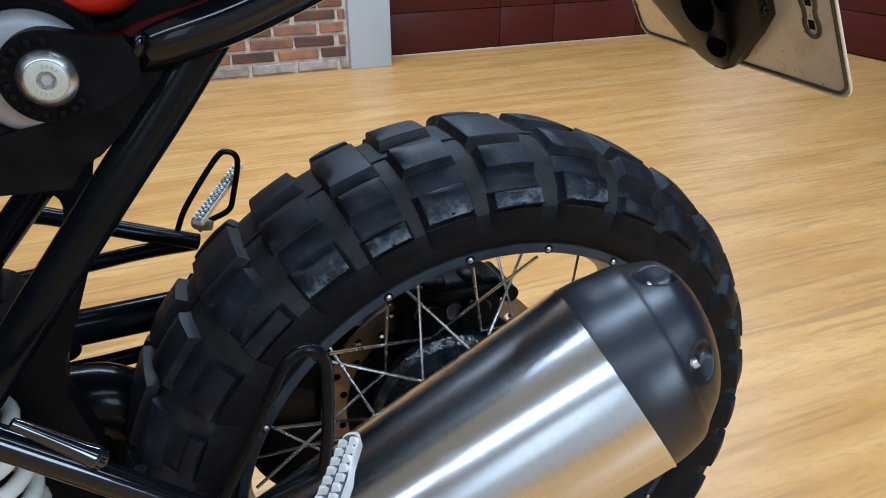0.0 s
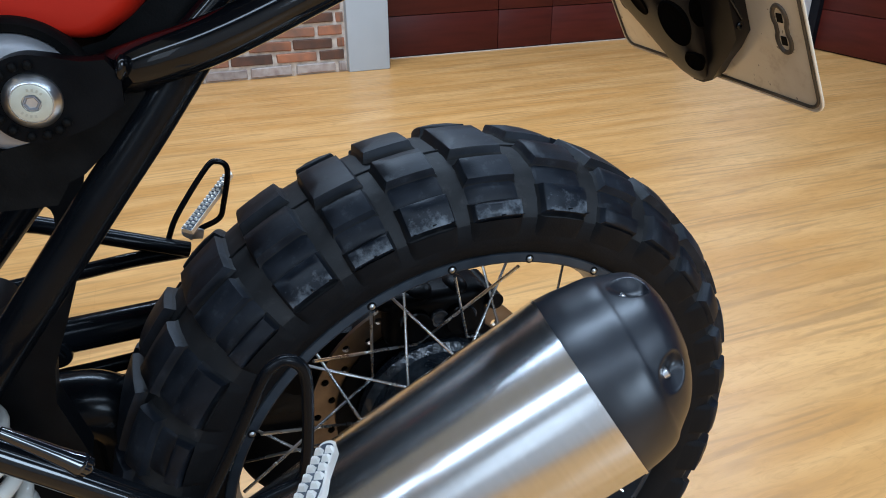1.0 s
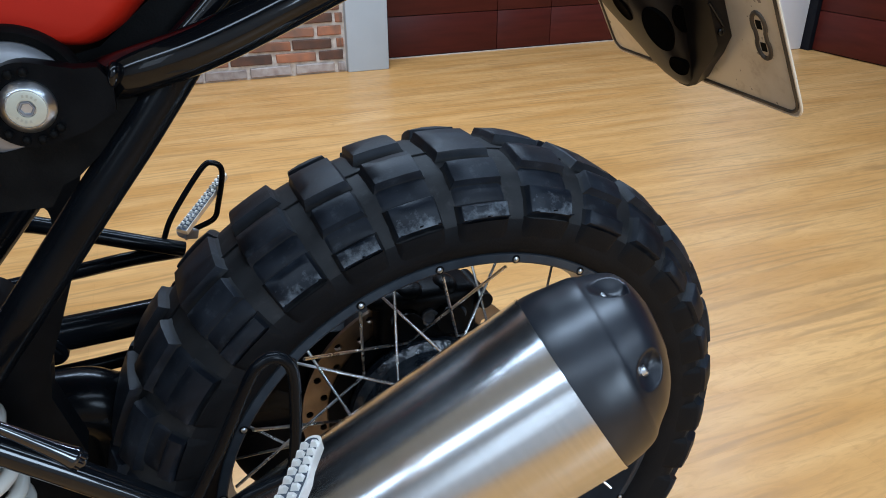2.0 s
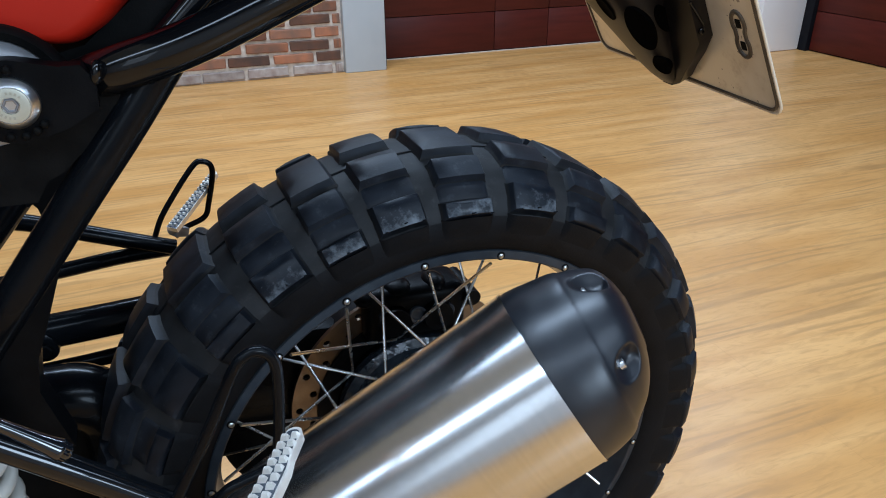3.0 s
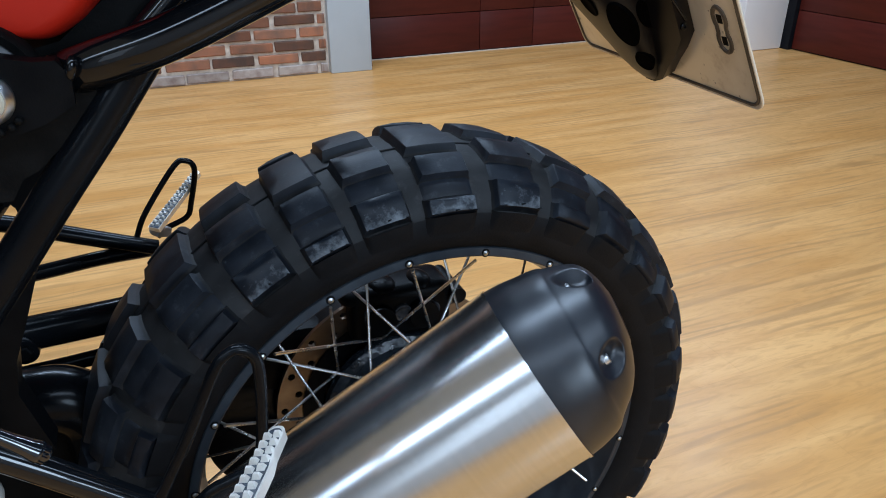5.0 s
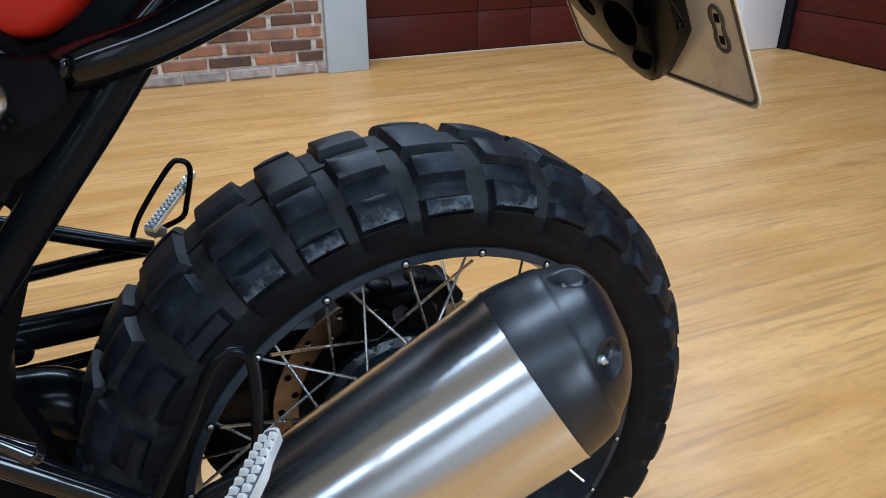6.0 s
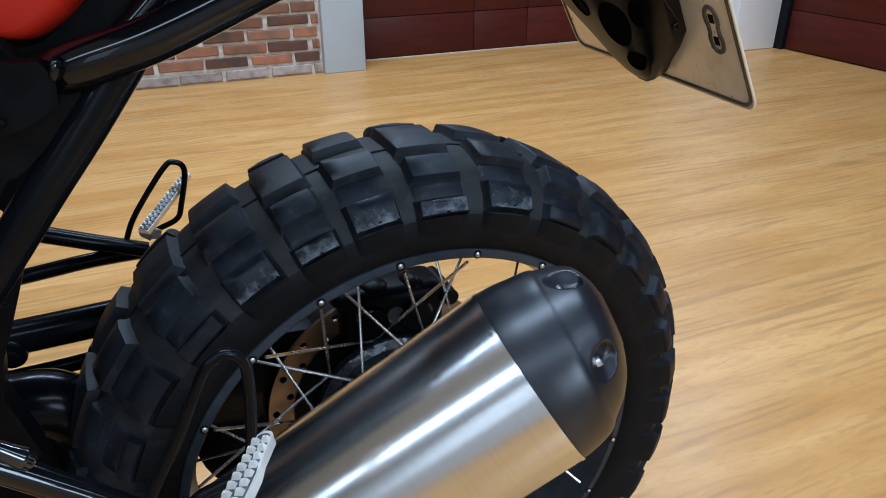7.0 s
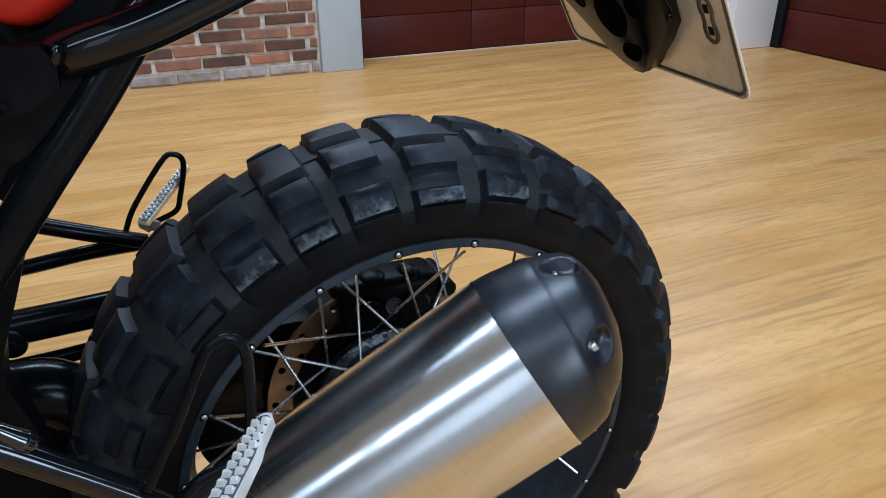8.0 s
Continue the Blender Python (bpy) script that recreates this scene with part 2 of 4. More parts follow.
speckle(PLATE, (0.16, 0.10, 0.06), 130, 0.69, 0.72, 0.7)
speckle(PLATE, (0.50, 0.38, 0.25), 60.0, 0.56, 0.70, 0.35, 6.0)
# darker metal colour that stands for the depth of the pressed grooves
PLATE_MARK = mat("dark_plate_line", (0.135, 0.108, 0.080), 0.5, 0.2, (0.075, 0.060, 0.046), 45)
# near-black colour that stands for the shade inside holes
HOLE_BLACK = mat("hole_black", (0.002, 0.002, 0.002), 0.9, spec=0.02)
BRICK = mat("fired_brick", (0.30, 0.112, 0.054), 0.85, 0, (0.13, 0.070, 0.046), 9, bump=0.8, bump_scale=120, vary=0.5)
LIME_BRICK = mat("lime_smeared_brick", (0.40, 0.33, 0.28), 0.9, 0, (0.24, 0.17, 0.14), 18, bump=0.7, bump_scale=100, vary=0.15)
MORTAR = mat("lime_mortar", (0.66, 0.56, 0.46), 0.92, 0, (0.44, 0.35, 0.28), 26, bump=0.9, bump_scale=90)
GREY_PAINT = mat("pale_grey_wall_paint", (0.47, 0.51, 0.53), 0.55, 0, (0.44, 0.48, 0.50), 5, bump=0.1, bump_scale=150)
RED_WOOD = mat("mahogany_panel", (0.080, 0.0130, 0.0085), 0.42, 0, (0.060, 0.0095, 0.0065), 3.5, stretch=(1, 1, 9), bump=0.06, bump_scale=40, vary=0.15, rough_vary=0.06, spec=0.2)
BLACK_TRIM = mat("black_trim", (0.006, 0.006, 0.008), 0.5, 0, (0.009, 0.009, 0.011), 30, spec=0.12)
WHITE_PAINT = mat("white_gloss_paint", (0.92, 0.92, 0.92), 0.35, 0, (0.89, 0.89, 0.89), 4, bump=0.05, bump_scale=60)
DARK_CEILING = mat("dark_ceiling_paint", (0.050, 0.050, 0.052), 0.8, 0, (0.038, 0.038, 0.040), 3, bump=0.1, bump_scale=60)
GLASS = mat("clear_glass", (1.0, 1.0, 1.0), 0.02)
GLASS.node_tree.nodes["Principled BSDF"].inputs["Transmission Weight"].default_value = 1.0
REFLECTOR_PAINT = mat("pale_blue_reflector_paint", (0.66, 0.79, 0.90), 0.7, 0, (0.62, 0.75, 0.86), 3, bump=0.08, bump_scale=150)
WALL_PAINT = mat("cool_white_wall_paint", (0.64, 0.66, 0.66), 0.7, 0, (0.60, 0.62, 0.62), 3, bump=0.08, bump_scale=150)


# ---- mesh helpers ----
def finish(bm, name, material, smooth=True, angle=40):
    bmesh.ops.recalc_face_normals(bm, faces=bm.faces[:])
    me = bpy.data.meshes.new(name)
    bm.to_mesh(me)
    bm.free()
    me.materials.append(material)
    if smooth:
        me.polygons.foreach_set("use_smooth", [True] * len(me.polygons))
        me.set_sharp_from_angle(angle=radians(angle))
    return me


def part(name, bm, material, parent, label="", smooth=True, angle=40):
    ob = new(name, finish(bm, name, material, smooth, angle))
    ob.parent = parent
    return tagged(ob, label)


def thing(name, bm, material, label, category, kind="", group="", smooth=True, angle=40):
    return tagged(new(name, finish(bm, name, material, smooth, angle)), label, category, group, kind)


def placed(name, data, parent, m):
    ob = new(name, data)
    ob.parent, ob.matrix_basis = parent, m
    return ob


def add_box(bm, lo, hi, bevel=0.0, turn=None):
    lo, hi = Vector(lo), Vector(hi)
    made = bmesh.ops.create_cube(bm, size=1, matrix=Matrix.Translation((lo + hi) / 2) @ (turn or Matrix()) @ Matrix.Diagonal((*(hi - lo), 1)))
    if bevel > 0:
        edges = list({e for v in made["verts"] for e in v.link_edges})
        bmesh.ops.bevel(bm, geom=edges, offset=bevel, segments=2, affect="EDGES", profile=0.5)
    return bm


def box(lo, hi, bevel=0.0, turn=None):
    return add_box(bmesh.new(), lo, hi, bevel, turn)


def curve_through(points, steps=8, closed=False):
    """Points on a smooth line through the given ones."""
    p = [Vector(q) for q in points]
    n = len(p)
    if n == 2:
        return p
    out = []
    for i in range(n if closed else n - 1):
        a, b = p[i], p[(i + 1) % n]
        before = p[i - 1] if closed or i else a * 2 - b
        after = p[(i + 2) % n] if closed or i + 2 < n else b * 2 - a
        for k in range(steps):
            t = k / steps
            out.append(0.5 * ((2 * a) + (b - before) * t + (2 * before - 5 * a + 4 * b - after) * t * t + (3 * a - before - 3 * b + after) * t ** 3))
    if not closed:
        out.append(p[-1])
    return out


def add_tube(bm, points, radius, seg=16, steps=8, flat=1.0, closed=False, up=(0, 1, 0)):
    """A round bar along a smooth line. radius: a number or one for each end. flat: squeeze across up."""
    line = curve_through(points, steps, closed)
    n = len(line)
    rings = []
    side = None
    for i, c in enumerate(line):
        d = (line[(i + 1) % n] - line[i - 1]) if closed else (line[min(i + 1, n - 1)] - line[max(i - 1, 0)])
        d.normalize()
        if side is None:
            u = Vector(up)
            side = d.cross(u)
            if side.length < 0.05:
                side = d.cross(Vector((0, 0, 1)))
        side = (side - d * side.dot(d)).normalized()
        other = d.cross(side)
        r = radius if not isinstance(radius, tuple) else radius[0] + (radius[1] - radius[0]) * i / (n - 1)
        rings.append([bm.verts.new(c + r * (side * math.cos(a) + other * flat * math.sin(a))) for a in (2 * math.pi * k / seg for k in range(seg))])
    for i in range(n if closed else n - 1):
        a, b = rings[i], rings[(i + 1) % n]
        for k in range(seg):
            bm.faces.new((a[k], a[(k + 1) % seg], b[(k + 1) % seg], b[k]))
    if not closed:
        bm.faces.new(rings[0])
        bm.faces.new(rings[-1])
    return bm


def tube(points, radius, seg=16, steps=8, flat=1.0, closed=False, up=(0, 1, 0)):
    return add_tube(bmesh.new(), points, radius, seg, steps, flat, closed, up)


def axis_pose(origin, direction, up=(0, 0, 1)):
    """A pose whose z runs along direction."""
    z = Vector(direction).normalized()
    x = Vector(up).cross(z)
    if x.length < 1e-4:
        x = Vector((1, 0, 0))
    x.normalize()
    y = z.cross(x)
    return Matrix.Translation(origin) @ Matrix((x, y, z)).transposed().to_4x4()


def add_lathe(bm, profile, m, seg=48, ring=False):
    """A turned body: profile rows (along, radius) about m's z axis. ring: the profile closes on itself."""
    rows = []
    for z, r in profile:
        if r < 1e-5:
            rows.append([bm.verts.new(m @ Vector((0, 0, z)))])
        else:
            rows.append([bm.verts.new(m @ Vector((r * math.cos(a), r * math.sin(a), z))) for a in (2 * math.pi * k / seg for k in range(seg))])
    pairs = list(zip(rows, rows[1:])) + ([(rows[-1], rows[0])] if ring else [])
    for a, b in pairs:
        for k in range(seg):
            q = [a[k % len(a)], a[(k + 1) % len(a)], b[(k + 1) % len(b)], b[k % len(b)]]
            q = list(dict.fromkeys(q))
            if len(q) > 2:
                bm.faces.new(q)
    return bm


def lathe(profile, m, seg=48, ring=False):
    return add_lathe(bmesh.new(), profile, m, seg, ring)


def add_slab(bm, outline, a, b, m):
    """An outline (x, y) in m's plane, drawn out from z = a to z = b."""
    lo = [bm.verts.new(m @ Vector((x, y, a))) for x, y in outline]
    hi = [bm.verts.new(m @ Vector((x, y, b))) for x, y in outline]
    n = len(outline)
    for i in range(n):
        bm.faces.new((lo[i], lo[(i + 1) % n], hi[(i + 1) % n], hi[i]))
    bm.faces.new(lo[::-1])
    bm.faces.new(hi)
    return bm


def bevelled(bm, width, segments=2, angle=35):
    edges = [e for e in bm.edges if len(e.link_faces) == 2 and e.calc_face_angle(0) > radians(angle)]
    bmesh.ops.bevel(bm, geom=edges, offset=width, segments=segments, affect="EDGES", profile=0.5)
    return bm


# ---- the room ----
X0, X1, Y0, Y1 = -6.4, 3.36, -3.4, 3.14
thing("floor", box((X0 - 0.1, Y0 - 0.1, -0.08), (X1 + 0.3, Y1 + 0.5, 0)), OAK, "honey oak boards with long grain and a soft sheen", "floor", "structure", smooth=False)
thing("ceiling", box((X0 - 0.1, Y0 - 0.1, CEILING), (X1 + 0.3, Y1 + 0.5, CEILING + 0.1)), DARK_CEILING, "plain dark painted ceiling", "ceiling", "structure", smooth=False)
# added reflector: gives the silencer a pale ceiling to mirror
thing("reflector_panel", box((X0, Y0, CEILING - 0.03), (-1.15, 0.02, CEILING - 0.004)), REFLECTOR_PAINT, "unseen pale blue-white ceiling panel added as a reflector", "ceiling", "structure", smooth=False)
wall_s = box((X0, Y0 - 0.1, 0), (-2.58, Y0, CEILING))
for lo, hi in (((-1.22, 0), (0.56, CEILING)), ((1.94, 0), (X1, CEILING)), ((-2.58, 0), (-1.22, 1.00)), ((-2.58, 2.44), (-1.22, CEILING)), ((0.56, 0), (1.94, 1.20)), ((0.56, 2.16), (1.94, CEILING))):
    add_box(wall_s, (lo[0], Y0 - 0.1, lo[1]), (hi[0], Y0, hi[1]))
thing("wall_south", wall_s, WALL_PAINT, "plain off-white painted wall with two added windows", "wall", "structure", smooth=False)


# the windows are unseen, added to house the fill lamps
def window(name, label, x0, z0, x1, z1):
    w = tagged(new(name), label, "window", "", "structure")
    for lo, hi in (((x0, z0), (x0 + 0.04, z1)), ((x1 - 0.04, z0), (x1, z1)), ((x0 + 0.04, z0), (x1 - 0.04, z0 + 0.04)), ((x0 + 0.04, z1 - 0.04), (x1 - 0.04, z1))):
        part("window_frame", box((lo[0] + 0.001, Y0 - 0.06, lo[1] + 0.001), (hi[0] - 0.001, Y0 - 0.01, hi[1] - 0.001), 0.003), BLACK_TRIM, w)
    pane = part("pane", box((x0 + 0.04, Y0 - 0.056, z0 + 0.04), (x1 - 0.04, Y0 - 0.050, z1 - 0.04)), GLASS, w, smooth=False)
    pane.visible_shadow = False


window("added_window_1", "unseen added window with slim black frame and clear glass", -2.58, 1.00, -1.22, 2.44)
window("added_window_2", "unseen added wide window with slim black frame and clear glass", 0.56, 1.20, 1.94, 2.16)
# never in view; dark wood so that little light bounces off it
thing("wall_west", box((X0 - 0.1, Y0 - 0.1, 0), (X0, Y1 + 0.3, CEILING)), RED_WOOD, "unseen closing wall, dark to hold back bounce light", "wall", "structure", smooth=False)
thing("wall_brick", box((X0, Y1 + 0.010, 0), (0.69, Y1 + 0.25, CEILING)), MORTAR, "rough pale lime mortar between old red bricks", "wall", "structure", smooth=False)
thing("column", bevelled(box((0.69, Y1 - 0.03, 0), (0.912, Y1 + 0.25, CEILING)), 0.006), GREY_PAINT, "pale grey painted column at the end of the brick wall", "column", "structure")
thing("trim_column", box((0.914, Y1 + 0.06, 0), (0.940, Y1 + 0.25, CEILING)), BLACK_TRIM, "black strip beside the grey column", "trim", "structure", smooth=False)
wall_n = thing("wall_north", box((0.942, Y1 + 0.235, 0), (X1 + 0.2, Y1 + 0.35, CEILING)), BLACK_TRIM, "unseen closing wall, dark to hold back bounce light panels", "wall", "structure", smooth=False)
wall_e = thing("wall_east", box((X1 + 0.03, Y0 - 0.1, 0), (X1 + 0.15, 2.646, CEILING)), BLACK_TRIM, "unseen closing wall, dark to hold back bounce light panels", "wall", "structure", smooth=False)
thing("column_white", bevelled(box((3.02, 2.70, 0), (3.345, Y1 + 0.235, CEILING)), 0.01), WHITE_PAINT, "white painted corner post", "column", "structure")
thing("trim_corner", box((3.347, 2.648, 0), (3.46, Y1 + 0.235, CEILING)), BLACK_TRIM, "black upright strip beside the white post", "trim", "structure", smooth=False)
for lx, ly, ll, lw, watts in LIGHTS:
    light = new("ceiling_light", None)
    light.location = (lx, ly, CEILING)
    tagged(light, "plain white housing of an unseen ceiling light", "ceiling light", "ceiling lights")
    part("housing", bevelled(box((-ll / 2 - 0.03, -lw / 2 - 0.03, -0.07), (ll / 2 + 0.03, lw / 2 + 0.03, 0)), 0.005), WHITE_PAINT, light)

# ---- the motorcycle ----
bike = tagged(new("motorcycle"), "black-framed scrambler motorcycle with knobbly tyre and brushed steel silencer", "motorcycle")
HUB = Vector((-0.0012, 0, 0.3246))
AXLE = Matrix.Translation(HUB) @ Matrix.Rotation(0.0145, 4, "Z")  # the wheel stands a little askew to the room
WHEEL = AXLE @ Matrix.Rotation(radians(-90), 4, "X")  # z of this pose runs across the bike, along +y


def about(deg):
    """Turns a part built on top of the wheel (12 o'clock) round the axle; plus: towards the front."""
    return Matrix.Rotation(radians(-deg), 4, "Y")


# tyre: half profile of the tread's top, from the crown to the shoulder (across, radius)
MID = Vector((0, 0.012, 0))  # the tyre's middle plane
CROWN = [(0.0, 0.324), (0.030, 0.3228), (0.052, 0.3170), (0.068, 0.3065), (0.081, 0.2935), (0.0895, 0.279)]
LENGTHS = [0.0]
for (ya, ra), (yb, rb) in zip(CROWN, CROWN[1:]):
    LENGTHS.append(LENGTHS[-1] + math.hypot(yb - ya, rb - ra))


def crown(s):
    """Place and outward normal on the tread's top, s metres from the middle (minus: towards the left)."""
    sign, a = (1 if s >= 0 else -1), min(abs(s), LENGTHS[-1])
    y = float(np.interp(a, LENGTHS, [c[0] for c in CROWN]))
    r = float(np.interp(a, LENGTHS, [c[1] for c in CROWN]))
    y1, r1 = (float(np.interp(min(a + 0.006, LENGTHS[-1]), LENGTHS, [c[k] for c in CROWN])) for k in (0, 1))
    y0, r0 = (float(np.interp(max(a - 0.006, 0), LENGTHS, [c[k] for c in CROWN])) for k in (0, 1))
    d = math.hypot(y1 - y0, r1 - r0)
    return sign * y, r, sign * (r0 - r1) / d, (y1 - y0) / d


DEPTH = 0.0095
S_END = LENGTHS[-1]
shell = [(-0.060, 0.232), (-0.0685, 0.2372), (-0.075, 0.2430), (-0.0805, 0.2555)]
for k in range(-12, 13):
    y, r, ny, nr = crown(S_END * k / 12)
    shell.append((y - DEPTH * ny, r - DEPTH * nr))
shell += [(0.0805, 0.2555), (0.075, 0.2430), (0.0685, 0.2372), (0.060, 0.232)]
tyre = part("tyre", lathe([(y + MID.y, r) for y, r in shell], WHEEL, 128), RUBBER_WALL, bike, "black knobbly tyre with worn dusty tread blocks", angle=60)


tyre.data.materials.append(GROOVE)
for face in tyre.data.polygons:  # the tread's grooves are as dusty as its blocks
    face.material_index = 1 if (face.center - HUB).xz.length > 0.272 else 0


def tread_block(sa, sb, half_a, half_b, low=0.0, scuffed=False):
    """A block between sa and sb across the tread, half_a and half_b degrees to either side at its two ends, its top sunk by low."""
    bm = bmesh.new()
    way = 1 if sb > sa else -1
    cuts = [(f, low) for f in (0, 0.33, 0.67, 1)]
    n, k = len(cuts), 4
    tall = low < 0.005
    top, heel, low = [], [], []
    for i, (f, deep) in enumerate(cuts):
        s = sa + (sb - sa) * f
        half = half_a + (half_b - half_a) * f
        rows_t, rows_h, rows_l = [], [], []
        for j in range(k):
            g = -1 + 2 * j / (k - 1)
            inset = 0.0018 * (1 if i == 0 else -1 if i == n - 1 else 0) * way
            drop = deep + (0.0010 if i in (0, n - 1) or j in (0, k - 1) else 0.0)
            y, r, ny, nr = crown(s + inset)
            a = radians(g * (half - (0.20 if j in (0, k - 1) else 0)))
            rr = r - drop * nr
            rows_t.append(bm.verts.new(Vector((rr * math.sin(a), y - drop * ny, rr * math.cos(a)))))
            y, r, ny, nr = crown(s)
            a, sunk = radians(g * (half + 0.22)), min(DEPTH * 0.74, DEPTH - 0.0004)
            rr = r - sunk * nr
            rows_h.append(Vector((rr * math.sin(a), y - sunk * ny, rr * math.cos(a))))
            y, r, ny, nr = crown(s - inset * 1.1)
            a, sunk = radians(g * (half + 0.62)), DEPTH + 0.0005
            rr = r - sunk * nr
            rows_l.append(Vector((rr * math.sin(a), y - sunk * ny, rr * math.cos(a))))
        top.append(rows_t)
        heel.append(rows_h)
        low.append(rows_l)
    for i in range(n - 1):
        for j in range(k - 1):
            face = bm.faces.new((top[i][j], top[i + 1][j], top[i + 1][j + 1], top[i][j + 1]))
            face.material_index = 1 if scuffed else 0
    loop = [(0, j) for j in range(k)] + [(i, k - 1) for i in range(1, n)] + [(n - 1, j) for j in range(k - 2, -1, -1)] + [(i, 0) for i in range(n - 2, 0, -1)]
    foot = [bm.verts.new(low[i][j]) for i, j in loop]
    brow = [bm.verts.new(top[i][j].co.lerp(heel[i][j] if tall else low[i][j], 0.22)) for i, j in loop]
    for v, (i, j) in zip(brow, loop):  # the rounded brow stands out a little past the top edge
        v.co += (v.co - top[n // 2][k // 2].co).normalized() * 0.0005
    for q in range(len(loop)):
        p, o = loop[q], loop[(q + 1) % len(loop)]
        bm.faces.new((top[p[0]][p[1]], top[o[0]][o[1]], brow[(q + 1) % len(loop)], brow[q]))
        if tall:  # the wall ends in a fillet that runs out into the groove
            if q == 0:
                ankle = [bm.verts.new(heel[i][j]) for i, j in loop]
            bm.faces.new((brow[q], brow[(q + 1) % len(loop)], ankle[(q + 1) % len(loop)], ankle[q]))
            bm.faces.new((ankle[q], ankle[(q + 1) % len(loop)], foot[(q + 1) % len(loop)], foot[q])).material_index = 2
        else:
            bm.faces.new((brow[q], brow[(q + 1) % len(loop)], foot[(q + 1) % len(loop)], foot[q]))
    if scuffed:  # short moulding nibs near the lower edge
        for g, f in ((-0.82, 0.94), (0.05, 0.86), (0.84, 0.93)):
            y, r, ny, nr = crown(sa + (sb - sa) * f)
            a = radians(g * half_b)
            at = Vector((r * math.sin(a), y, r * math.cos(a)))
            up = Vector((nr * math.sin(a), ny, nr * math.cos(a)))
            add_tube(bm, [at - up * 0.0005, at + up * 0.0034 + Vector((0.0016, 0, 0))], (0.0008, 0.0004), 5)
    me = finish(bm, "tread_block", RUBBER, True, 52)
    me.materials.append(SCUFF)
    me.materials.append(GROOVE)
    return me


def shoulder_pad(half, side):
    """The raised foot of a shoulder block on the sidewall, fading out towards the rim."""
    bm = bmesh.new()
    rows = []
    for f, h in ((0.0, 0.0052), (0.25, 0.0044), (0.5, 0.0030), (0.75, 0.0013), (1.0, -0.0004)):
        r = 0.2765 + (0.2560 - 0.2765) * f
        y = 0.0815 + (0.0805 - 0.0815) * f
        row = []
        for g, lift in ((-1.18, -0.0005), (-1.0, h * 0.75), (-0.8, h), (0, h), (0.8, h), (1.0, h * 0.75), (1.18, -0.0005)):
            a = radians(g * half)
            row.append(bm.verts.new(Vector((r * math.sin(a), side * (y + min(lift, h)), r * math.cos(a)))))
        rows.append(row)
    for p, q in zip(rows, rows[1:]):
        for j in range(len(p) - 1):
            bm.faces.new((p[j], p[j + 1], q[j + 1], q[j]))
    return finish(bm, "shoulder_pad", RUBBER_WALL, True, 60)


def out(y):
    """Length along the tread's top from the middle to y across."""
    return math.copysign(float(np.interp(abs(y), [c[0] for c in CROWN], LENGTHS)), y)


# the rows of blocks are not evenly spaced: where each row begins, in degrees towards the front
STARTS = [58.8, 46.3, 34.3, 23.2, 13.3, 2.0, -10.7, -23.2, -35.4, -47.4, -58.4, -68.6, -78.6, -89.0, -99.6, -110.8]
STARTS += [-110.8 - 190.4 / 17 * k for k in range(1, 18)]
# blocks across the tread: near edge, far edge, share of the row's half width at either end
CENTRE_ROW = [(-0.0345, 0.027, 1.0, 1.0), (-0.0455, -0.0680, 0.94, 0.96), (0.038, 0.064, 0.94, 0.96)]
SPLIT_ROW = [(-0.0165, -0.0530, 1.0, 0.98), (0.003, 0.050, 1.0, 0.98)]
CENTRE_SHOULDER, SPLIT_SHOULDER = [(-0.0815, -0.0893), (0.079, 0.0893)], [(-0.0715, -0.0880), (0.069, 0.0880)]
rubber_blocks, pads = {}, {}


def row_blocks(split, half, worn, close):
    """The meshes of one row: top blocks, the low bridges outside them, and the shoulder blocks."""
    key = split, half, worn, close
    if key not in rubber_blocks:
        made = [tread_block(out(a), out(b), half * fa * close, half * fb * close) for a, b, fa, fb in (SPLIT_ROW if split else CENTRE_ROW)]
        for a, b in SPLIT_SHOULDER if split else CENTRE_SHOULDER:
            side = math.copysign(1, a)
            inner = (0.052 if split else 0.066) * side
            made.append(tread_block(out(inner), out(a), half * 0.93, half * 0.97, low=0.0072))
            made.append(tread_block(out(a), out(b), half, half * 1.02, scuffed=worn and side < 0))
        rubber_blocks[key] = made
        pads[key] = [shoulder_pad(half, side) for side in (-1, 1)]
    return rubber_blocks[key]


for n, (a, b) in enumerate(zip(STARTS, STARTS[1:])):
    half = round((a - b) * 0.335 * 5) / 5
    look_of_row = n % 2 == 0, half, n > 1 and n < 7, 1.0 if n < 9 else 1.34  # the foremost blocks are hardly scuffed and stand closer
    for me in row_blocks(*look_of_row):
        placed("tread_block", me, tyre, AXLE @ Matrix.Translation(MID) @ about(a - half))
    for me in pads[look_of_row]:
        placed("shoulder_pad", me, tyre, AXLE @ Matrix.Translation(MID) @ about(a - half))
# the moulding seam in the middle groove
part("mould_seam", lathe([(-0.0142 + MID.y, 0.3130), (-0.0136 + MID.y, 0.3152), (-0.0126 + MID.y, 0.3153), (-0.0120 + MID.y, 0.3130)], WHEEL, 160), RUBBER_WALL, tyre)

# rim, nipples and spokes
half_rim = [(0.0700, 0.2362), (0.0672, 0.2376), (0.0610, 0.2376), (0.0610, 0.2335), (0.045, 0.2278), (0.018, 0.2240)]
half_in = [(0.0712, 0.2296), (0.0704, 0.2282), (0.060, 0.2262), (0.042, 0.2205), (0.016, 0.2165)]
rim_rows = [(-y, r) for y, r in half_rim] + [(y, r) for y, r in half_rim[::-1]] + [(y, r) for y, r in half_in] + [(-y, r) for y, r in half_in[::-1]]
rim_rows = [(y + MID.y, r) for y, r in rim_rows]
